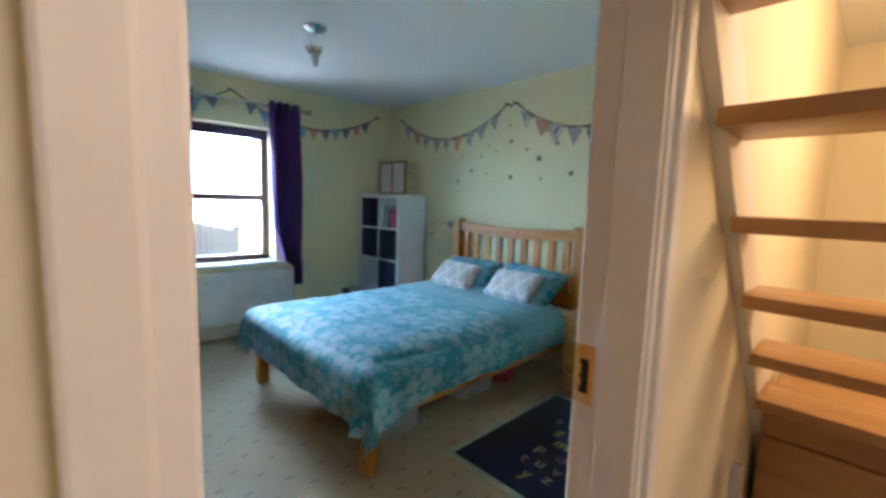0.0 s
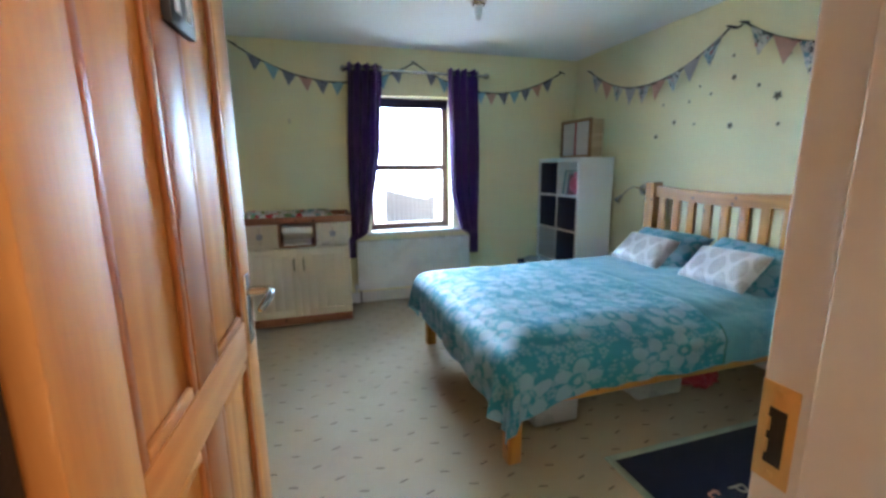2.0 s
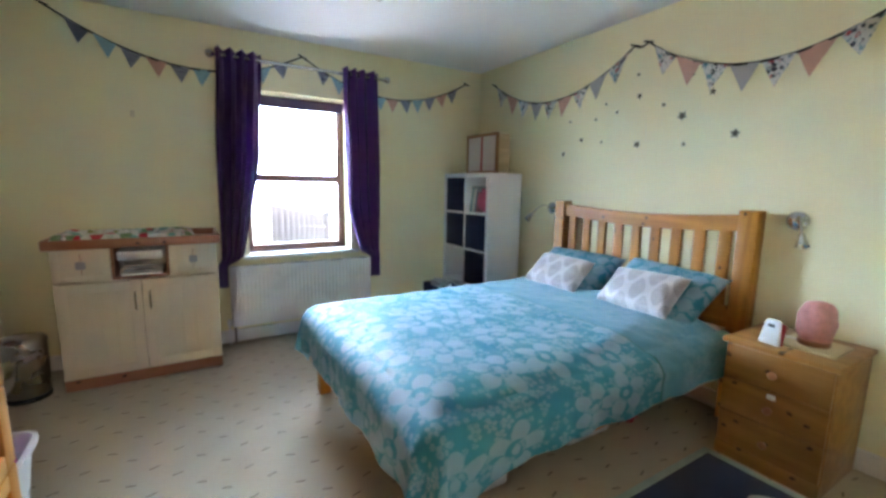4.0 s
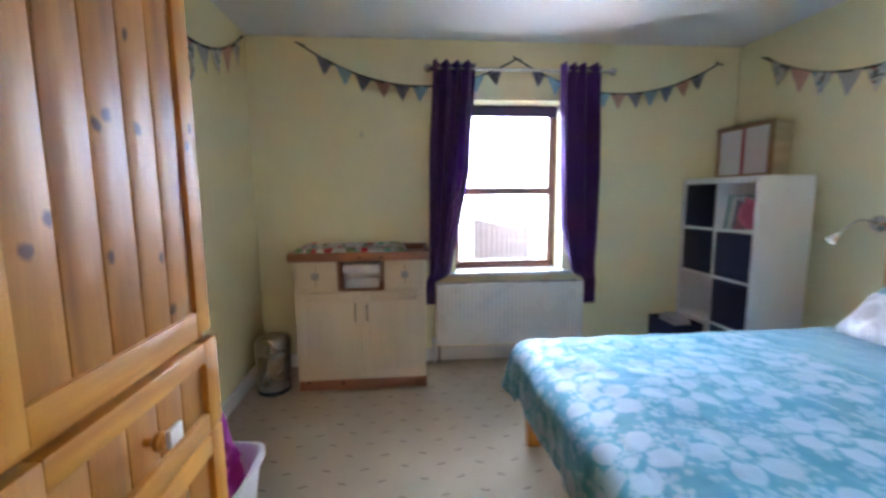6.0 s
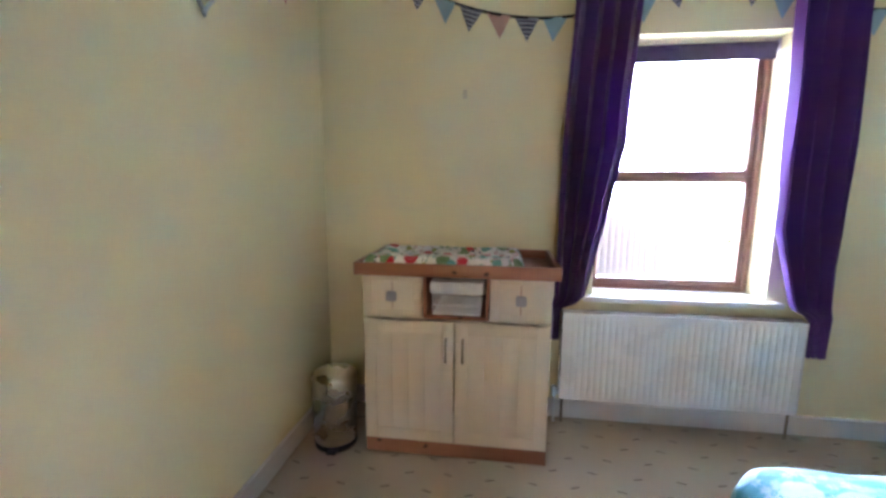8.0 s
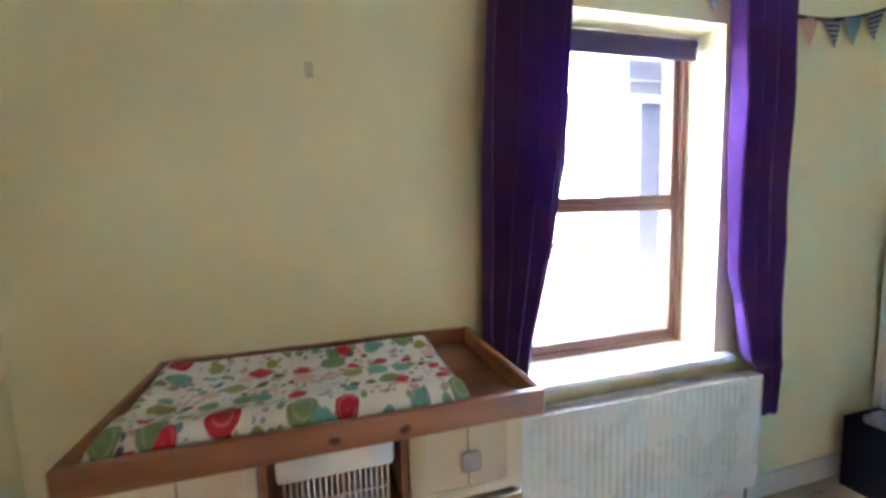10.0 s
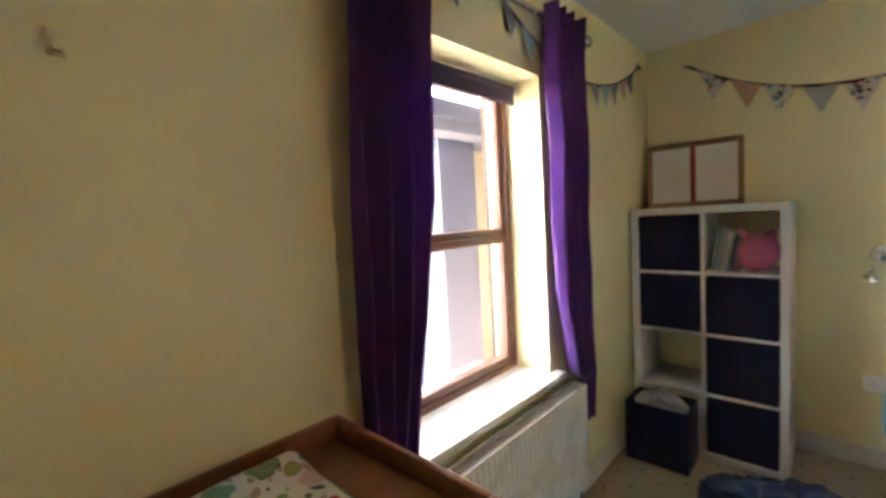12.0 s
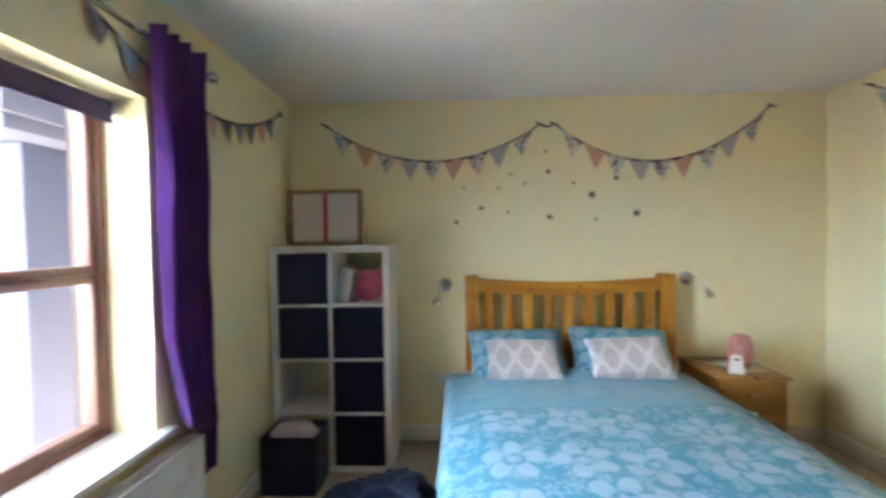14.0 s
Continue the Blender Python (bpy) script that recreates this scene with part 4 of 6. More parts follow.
def duvet():
    """A sheet laid over the mattress, hanging over the foot and both sides."""
    xf, xh, ya, yb, top = 1.262, 3.10, 1.80, 3.275, 0.625
    over_f, over_a, over_b = 0.32, 0.38, 0.29
    s0, s1, w0, w1 = xf - over_f, xh, ya - over_a, yb + over_b

    def fn(a, b):
        s, w = s0 + (s1 - s0) * a, w0 + (w1 - w0) * b
        dx = max(0.0, xf - s)
        dy = (w - yb) if w > yb else (w - ya if w < ya else 0.0)
        # the near side rides up towards the head
        lift = 1.0 - 0.30 * min(1.0, max(0.0, (s - 1.16) / 0.45)) ** 0.8 if dy < 0 else 1.0
        dy *= lift
        d = math.hypot(dx, dy)
        cx, cy = max(s, xf), min(max(w, ya), yb)
        if d == 0:
            edge = min((s - xf) / 0.22, (w - ya) / 0.22, (yb - w) / 0.22, 1.0)
            head = min(1.0, max(0.0, (xh - s) / 0.07))
            z = top + 0.012 - 0.047 * (1 - edge) ** 2 - 0.05 * (1 - head) ** 2
            z += 0.013 * noise.noise((s * 3.5, w * 3.5, 0)) + 0.007 * noise.noise((s * 9 + w * 5, w * 7, 4)) + 0.004 * noise.noise((s * 22, w * 16, 1))
            z -= 0.008 * math.exp(-(((s - 2.41) / 0.02) ** 2))
            return Vector((s, w, z))
        nx, ny = -dx / d, dy / d
        r = 0.095
        ang = min(d / r, math.pi / 2)
        out = r * math.sin(ang)
        down = r * (1 - math.cos(ang)) + max(0.0, d - r * math.pi / 2) * 0.985
        along = math.atan2(dx, abs(dy)) * 0.32 * 1.2 + (w if dx else s)
        fold = math.sin(along * 15 + 2.5 * noise.noise((along * 3, 0, 5))) * 0.5 + noise.noise((along * 9, d * 3, 8))
        if dx and dy:
            fold += 1.6 * math.sin(math.atan2(dx, abs(dy)) * 6.0)
        out += max(0.0, d - 0.08) * (0.03 + 0.075 * fold)
        wob = 0.006 * noise.noise((s * 14, w * 14, 3))
        return Vector((cx + nx * (out + wob), cy + ny * (out + wob), top - 0.035 - down + 0.006 * noise.noise((s * 8, w * 8, 6))))

    def uv(a, b):
        return (s0 + (s1 - s0) * a, w0 + (w1 - w0) * b)
    bm = sheet(fn, 170, 150, uv, thick=0.012)
    ob = solo("duvet", bm, M_DUVET, (2.2, 2.5, 0.6), "turquoise duvet with pale flower print draped over the bed", "duvet")
    # stitched dashes where the printed panel ends on the hanging side
    bm = bmesh.new()
    for k in range(16):
        b = (0.02 + 0.30 * k / 16) * over_a / (w1 - w0) / 0.36
        a = (2.41 - s0) / (s1 - s0)
        p = fn(a, b)
        q = fn(a, b + 0.003)
        tube(bm, [p + Vector((0, -0.005, 0)), q + Vector((0, -0.005, 0))], 0.004, 6)
    dash = part("stitching", bm, plain("dark_green_thread", (0.01, 0.12, 0.11), 0.8), ob, "dark green stitched dashes")


duvet()


def puff(name, w, h, t, material, m, label, category, group, power=0.55):
    """A stuffed pillow, w wide along y, h high, t thick, stood up by m."""
    bm = bmesh.new()
    layer = bm.loops.layers.uv.new("UVMap")
    nu, nv = 30, 22
    for side in (1, -1):
        g = []
        for i in range(nu + 1):
            row = []
            for j in range(nv + 1):
                a, b = 2 * i / nu - 1, 2 * j / nv - 1
                k = max(0.0, (1 - a ** 4) * (1 - b ** 4)) ** power
                pinch = 1 - 0.06 * (1 - abs(a) ** 2) * abs(b) ** 3, 1 - 0.08 * (1 - abs(b) ** 2) * abs(a) ** 3
                crease = 0.012 * noise.noise((a * 3, b * 3, side * 2 + w)) * k
                row.append(bm.verts.new((side * (t / 2 * k) + crease, a * w / 2 * pinch[1], b * h / 2 * pinch[0])))
            g.append(row)
        for i in range(nu):
            for j in range(nv):
                f = bm.faces.new((g[i][j], g[i + 1][j], g[i + 1][j + 1], g[i][j + 1]))
                for loop, (a, b) in zip(f.loops, ((i, j), (i + 1, j), (i + 1, j + 1), (i, j + 1))):
                    loop[layer].uv = (a / nu * w, b / nv * h)
    bmesh.ops.remove_doubles(bm, verts=bm.verts, dist=0.0005)
    bmesh.ops.recalc_face_normals(bm, faces=bm.faces)
    ob = new(name, mesh_from(name, bm, material, angle=80))
    ob.matrix_world = m
    ORIGIN[ob] = m.translation
    return tagged(ob, label, category, group)


puff("pillow", 0.68, 0.46, 0.17, M_PILLOW, pose(3.09, 2.88, 0.705, 0, 53, 2), "turquoise flower-print pillow leaning on the headboard", "pillow", "pillows on the bed")
puff("pillow", 0.68, 0.46, 0.17, M_PILLOW, pose(3.09, 2.19, 0.710, 3, 51, -4), "turquoise flower-print pillow leaning on the headboard", "pillow", "pillows on the bed")
puff("cushion", 0.48, 0.29, 0.13, M_SILVER, pose(2.94, 2.87, 0.728, 2, 48, 4), "silver damask oblong cushion in front of the pillow", "cushion", "silver cushions", 0.5)
puff("cushion", 0.50, 0.30, 0.13, M_SILVER, pose(2.94, 2.20, 0.733, -3, 47, -5), "silver damask oblong cushion in front of the pillow", "cushion", "silver cushions", 0.5)


# ---- cube shelf ----
def cube_shelf():
    x0, x1, y0, y1, h = 2.912, 3.30, 3.722, 4.49, 1.47
    s = thing("cube_shelf", (3.1, 4.1, 0.0), "white two by four cube shelf with navy boxes", "shelf")
    t = 0.038
    for ya in (y0, y1 - t):
        part("side_panel", boxes((x0, x1, ya, ya + t, 0, h), bevel=0.002), M_LAMINATE, s)
    for za in (0.0, h - t):
        part("end_panel", boxes((x0 + 0.0005, x1, y0 + t, y1 - t, za, za + t), bevel=0.002), M_LAMINATE, s)
    ym = (y0 + y1) / 2
    part("divider", boxes((x0 + 0.001, x1, ym - 0.008, ym + 0.008, t, h - t), bevel=0.001), M_LAMINATE, s)
    step = (h - 2 * t - 3 * 0.016) / 4
    cells = {}
    for r in range(4):
        z = h - t - (r + 1) * step - r * 0.016
        cells[r] = (z, z + step)
        if r < 3:
            for ya, yb in ((y0 + t, ym - 0.008), (ym + 0.008, y1 - t)):
                part("shelf_board", boxes((x0 + 0.001, x1, ya, yb, z - 0.016, z), bevel=0.001), M_LAMINATE, s)
    near, far = (y0 + t, ym - 0.008), (ym + 0.008, y1 - t)
    for col, r in ((far, 0), (far, 1), (near, 1), (near, 2), (near, 3)):
        z0, z1 = cells[r]
        b = thing("storage_box", (x0 + 0.02, (col[0] + col[1]) / 2, z0), "navy fabric storage box filling a cube of the shelf", "storage box", "navy boxes in the shelf")
        part("front", boxes((x0 + 0.006, x0 + 0.018, col[0] + 0.004, col[1] - 0.004, z0 + 0.001, z1 - 0.006), bevel=0.004), M_NAVY, b)
        part("body", boxes((x0 + 0.018, x1 - 0.01, col[0] + 0.006, col[1] - 0.006, z0 + 0.001, z1 - 0.012), bevel=0.004), M_NAVY, b)
        part("seam", boxes((x0 + 0.004, x0 + 0.007, col[0] + 0.004, col[1] - 0.004, z1 - 0.03, z1 - 0.027)), M_NAVY, b)
    # books and a plush head in the open cube
    z0 = cells[0][0]
    tones = ((0.16, 0.30, 0.30), (0.30, 0.42, 0.44), (0.55, 0.55, 0.52), (0.10, 0.16, 0.24), (0.40, 0.16, 0.20))
    y = near[1] - 0.03
    for k, c in enumerate(tones):
        hh, w = 0.25 - 0.012 * k, 0.018 + 0.004 * (k % 3)
        bk = thing("book", (x0 + 0.1, y, z0), "thin upright picture book leaning in the shelf", "book", "books in the shelf")
        m = plain("book_cover_%d" % k, c, 0.5)
        part("cover", boxes((0.03, 0.21, -w / 2, w / 2, 0.001, hh), bevel=0.0015), m, thing_local(bk))
        part("pages", boxes((0.034, 0.206, -w / 2 + 0.002, w / 2 - 0.002, hh - 0.004, hh + 0.001)), M_PAPER, bk)
        bk.matrix_basis = pose(x0 + 0.01, y, z0 + 0.002, 10, 0, 0)
        y -= w + 0.006
    bm = bmesh.new()
    bmesh.ops.create_uvsphere(bm, u_segments=24, v_segments=16, radius=1.0)
    for v in bm.verts:
        v.co = Vector((v.co.x * 0.085, v.co.y * 0.105, v.co.z * 0.105))
        v.co += 0.006 * noise.noise_vector(v.co * 25)
    for sy in (-1, 1):
        e = bmesh.new()
        bmesh.ops.create_cone(e, cap_ends=True, segments=10, radius1=0.035, radius2=0.008, depth=0.05)
        join(bm, e, pose(0, sy * 0.065, 0.10, sy * -28, 0, 0))
    e = bmesh.new()
    bmesh.ops.create_uvsphere(e, u_segments=14, v_segments=10, radius=0.035)
    join(bm, e, Matrix.Translation((-0.075, 0, -0.012)) @ Matrix.Diagonal((0.6, 1.1, 0.8, 1)))
    ob = new("plush_toy", mesh_from("plush_toy", bm, M_PINKPLUSH, angle=70))
    ob.location = (x0 + 0.10, near[0] + 0.108, z0 + 0.11)
    tagged(ob, "round pink plush toy sitting in the open cube", "plush toy")


def thing_local(ob):
    ORIGIN[ob] = Vector((0, 0, 0))
    return ob


cube_shelf()


def picture_frame():
    x, y0, y1, z0, z1 = 3.165, 3.945, 4.465, 1.471, 1.865
    f = thing("picture_frame", (x, (y0 + y1) / 2, z0), "oak double picture frame with white mounts on the shelf", "picture frame")
    w = 0.028
    for r in ((x, x + 0.025, y0, y0 + w, z0, z1), (x, x + 0.025, y1 - w, y1, z0, z1), (x, x + 0.025, y0 + w, y1 - w, z0, z0 + w), (x, x + 0.025, y0 + w, y1 - w, z1 - w, z1)):
        part("frame_bar", boxes(r, bevel=0.003), M_FRAMEWOOD, f)
    ym = (y0 + y1) / 2
    part("centre_strip", boxes((x + 0.008, x + 0.02, ym - 0.014, ym + 0.014, z0 + w, z1 - w)), M_RED, f, "dark red centre strip")
    for ya, yb in ((y0 + w, ym - 0.014), (ym + 0.014, y1 - w)):
        part("mount", boxes((x + 0.01, x + 0.016, ya + 0.002, yb - 0.002, z0 + w + 0.002, z1 - w - 0.002)), M_PAPER, f, "plain white mount")
    part("back", boxes((x + 0.0251, 3.335, y0 + 0.02, y1 - 0.01, z0, z1 - 0.01), bevel=0.003), M_PALEWOOD, f, "deep pale wooden box back")


picture_frame()


def loose_box():
    b = thing("floor_storage_box", (2.80, 4.29, 0.0), "navy fabric box of clothes pulled out onto the carpet", "storage box")
    x0, x1, y0, y1, h = 2.655, 2.90, 4.13, 4.46, 0.35
    for r in ((x0, x0 + 0.008, y0, y1, 0, h), (x1 - 0.008, x1, y0, y1, 0, h), (x0 + 0.008, x1 - 0.008, y0, y0 + 0.008, 0, h), (x0 + 0.008, x1 - 0.008, y1 - 0.008, y1, 0, h)):
        part("side", boxes(r, bevel=0.002), M_NAVY, b)
    part("bottom", boxes((x0 + 0.008, x1 - 0.008, y0 + 0.008, y1 - 0.008, 0.0, 0.01)), M_NAVY, b)
    c = heap("folded_clothes", 0.10, 0.14, 0.10, M_GREY, (2.777, 4.295, 0.30), "grey and white clothes heaped in the navy box", "clothes", 5)
    part_fill = boxes((x0 + 0.01, x1 - 0.01, y0 + 0.01, y1 - 0.01, 0.2, 0.305), bevel=0.02)
    part("liner", part_fill, M_NAVY, b)


def heap(name, rx, ry, h, material, at, label, category, seed, lumps=3.0):
    """Crumpled cloth: a low mound with sharp folds."""
    bm = bmesh.new()
    bmesh.ops.create_icosphere(bm, subdivisions=5, radius=1.0)
    for v in bm.verts:
        c = v.co.copy()
        ridged = 1 - abs(noise.noise(c * lumps + Vector((seed, 0, 0)))) * 2
        k = 0.80 + 0.22 * ridged + 0.25 * noise.noise(c * 1.3 + Vector((0, seed, 0))) + 0.05 * noise.noise(c * 9)
        v.co = Vector((c.x * rx * k, c.y * ry * k, max(0.0, c.z * k + 0.15) * h))
    ob = new(name, mesh_from(name, bm, material, angle=60))
    ob.location = at
    ORIGIN[ob] = Vector(at)
    return tagged(ob, label, category)


loose_box()
heap("dark_clothes", 0.27, 0.33, 0.21, M_DENIM, (2.46, 3.70, 0.0), "heap of dark blue clothes lying on the carpet", "clothes", 11)
heap("red_garment", 0.07, 0.10, 0.06, M_RED, (2.33, 3.52, 0.0), "small red garment lying on the carpet", "clothes", 14)


# ---- bedside chest ----
def bedside_chest():
    x0, x1, y0, y1, h = 2.885, 3.335, 1.245, 1.675, 0.625
    c = thing("bedside_chest", (3.11, 1.46, 0.0), "dark waxed pine bedside chest with three drawers", "bedside table")
    part("carcass", boxes((x0 + 0.018, x1, y0, y0 + 0.02, 0.0, h - 0.025), (x0 + 0.018, x1, y1 - 0.02, y1, 0.0, h - 0.025), (x1 - 0.012, x1, y0 + 0.02, y1 - 0.02, 0.0, h - 0.025), bevel=0.002), M_CHEST, c)
    part("top", boxes((x0 - 0.012, x1, y0 - 0.015, y1 + 0.015, h - 0.025, h), bevel=0.007), M_CHEST, c)
    part("plinth", boxes((x0 + 0.005, x0 + 0.022, y0, y1, 0.0, 0.07), bevel=0.003), M_CHEST, c)
    for k in range(3):
        za = 0.075 + k * 0.175
        d = part("drawer", boxes((x0, x0 + 0.35, y0 + 0.006, y1 - 0.006, za, za + 0.169), bevel=0.004), M_CHEST, c)
        bm = lathe(bmesh.new(), [(0.008, 0), (0.008, -0.010), (0.017, -0.018), (0.019, -0.026), (0.013, -0.033), (0.0, -0.035)], (x0, (y0 + y1) / 2, za + 0.082), 18, "x")
        part("knob", bm, M_TRAY, d, "dark turned wooden knob")
    part("child_catch", boxes((x0 - 0.012, x0 - 0.0005, 1.44, 1.475, 0.385, 0.41), bevel=0.005), M_WHITEPL, c, "white plastic child catch")


bedside_chest()


def salt_lamp():
    p = (3.10, 1.40)
    board = solo("lamp_board", boxes((2.985, 3.215, 1.285, 1.515, 0.6255, 0.637), bevel=0.003), M_PALEWOOD, (3.10, 1.40, 0.6255), "thin square pale wooden board under the lamp", "board")
    l = thing("salt_lamp", (p[0], p[1], 0.637), "pink rock salt lamp on a dark wooden foot", "table lamp")
    part("foot", lathe(bmesh.new(), [(0.060, 0.6375), (0.063, 0.6430), (0.061, 0.6590), (0.055, 0.6630)], (p[0], p[1], 0), 28), M_TRAY, l)
    bm = lathe(bmesh.new(), [(0.062, 0.6630), (0.070, 0.6900), (0.072, 0.7450), (0.068, 0.8000), (0.052, 0.8300), (0.028, 0.8430), (0.0, 0.8450)], (p[0], p[1], 0), 30)
    bmesh.ops.subdivide_edges(bm, edges=bm.edges[:], cuts=1)
    for v in bm.verts:
        v.co += Vector((v.co.x - p[0], v.co.y - p[1], 0)) * 0.16 * noise.noise(v.co * 30) + Vector((0, 0, 0.004 * noise.noise(v.co * 40)))
    part("rock", bm, M_PINKLAMP, l)
    cable = tube(bmesh.new(), [(p[0], p[1] + 0.062, 0.643), (3.14, 1.55, 0.63), (3.24, 1.62, 0.63), (3.345, 1.66, 0.63)], 0.0035, 6)
    part("cable", cable, M_WHITEPL, l, "thin white cable")


salt_lamp()


def baby_monitor():
    c = thing("baby_monitor", (2.945, 1.520, 0.6255), "white baby monitor with red back on the bedside chest", "baby monitor")
    bm = boxes((-0.010, 0.012, -0.048, 0.048, 0.0, 0.122), bevel=0.010)
    for v in bm.verts:
        v.co.y *= 1.0 - 0.35 * max(0.0, (v.co.z - 0.05) / 0.065) ** 2
    org = thing_local(c)
    part("front_shell", bm, M_WHITEPL, c)
    bm = boxes((0.0121, 0.036, -0.043, 0.043, 0.0, 0.108), bevel=0.009)
    part("back_shell", bm, M_RED, c, "red plastic back")
    part("screen", boxes((-0.0112, -0.0098, -0.015, 0.015, 0.085, 0.098), bevel=0.0006), M_BLACK, c, "small dark button panel")
    c.matrix_basis = pose(2.945, 1.520, 0.6255, 0, 9, -12)


baby_monitor()


# ---- alphabet rug ----
def rug():
    x0, x1, y0, y1 = 1.715, 2.86, 0.93, 1.705
    r = thing("alphabet_rug", ((x0 + x1) / 2, (y0 + y1) / 2, 0.0), "navy alphabet rug with sage binding on the carpet", "rug")
    w = 0.035
    part("field", boxes((x0 + w, x1 - w, y0 + w, y1 - w, 0.001, 0.010), bevel=0.003), M_RUG, r)
    for q in ((x0, x0 + w, y0, y1, 0.001, 0.011), (x1 - w, x1, y0, y1, 0.001, 0.011), (x0 + w, x1 - w, y0, y0 + w, 0.001, 0.011), (x0 + w, x1 - w, y1 - w, y1, 0.001, 0.011)):
        part("binding", boxes(q, bevel=0.004), M_RUGEDGE, r, "sage green binding")
    tones = [plain("rug_letter_%d" % k, c, 0.95, spec=0.1) for k, c in enumerate(((0.42, 0.30, 0.40), (0.52, 0.52, 0.50), (0.60, 0.55, 0.22), (0.55, 0.28, 0.30)))]
    for k, (ch, x, y, tone, size) in enumerate(RUG_LETTERS):
        cu = bpy.data.curves.new("letter", "FONT")
        cu.body, cu.size, cu.extrude, cu.align_x, cu.align_y = ch, size, 0.0015, "CENTER", "CENTER"
        tmp = bpy.data.objects.new("letter_tmp", cu)
        scene.collection.objects.link(tmp)
        me = bpy.data.meshes.new_from_object(tmp.evaluated_get(bpy.context.evaluated_depsgraph_get()))
        bpy.data.objects.remove(tmp)
        bm = bmesh.new()
        bm.from_mesh(me)
        bmesh.ops.transform(bm, matrix=pose(x, y, 0.0118, 0, 0, RUG_TURN), verts=bm.verts)
        part("letter", bm, tones[tone], r, smooth=False)
    bm = lathe(bmesh.new(), [(0.09, 0.0101), (0.092, 0.0115), (0.085, 0.013)], (0, 0, 0), 30)
    bmesh.ops.transform(bm, matrix=Matrix.Translation((RUG_OVAL[0], RUG_OVAL[1], 0)) @ Matrix.Rotation(radians(RUG_OVAL[2]), 4, "Z") @ Matrix.Diagonal((1.35, 0.8, 1, 1)), verts=bm.verts)
    part("oval_patch", bm, tones[1], r, "pale oval patch")


RUG_TURN = -90.0
RUG_OVAL = (2.68, 1.29, -70.0)
RUG_LETTERS = [("a", 2.516, 1.446, 0, 0.11), ("b", 2.519, 1.352, 1, 0.11), ("c", 2.508, 1.260, 1, 0.11), ("g", 2.394, 1.372, 2, 0.11), ("h", 2.399, 1.287, 0, 0.11),
               ("i", 2.382, 1.201, 1, 0.11), ("m", 2.275, 1.292, 2, 0.12), ("p", 2.154, 1.354, 1, 0.11), ("t", 2.01, 1.37, 3, 0.11), ("u", 2.03, 1.28, 1, 0.11), ("y", 1.90, 1.28, 2, 0.11), ("z", 1.94, 1.18, 1, 0.11), ("v", 2.03, 1.18, 0, 0.11), ("o", 2.15, 1.22, 0, 0.11)]
rug()


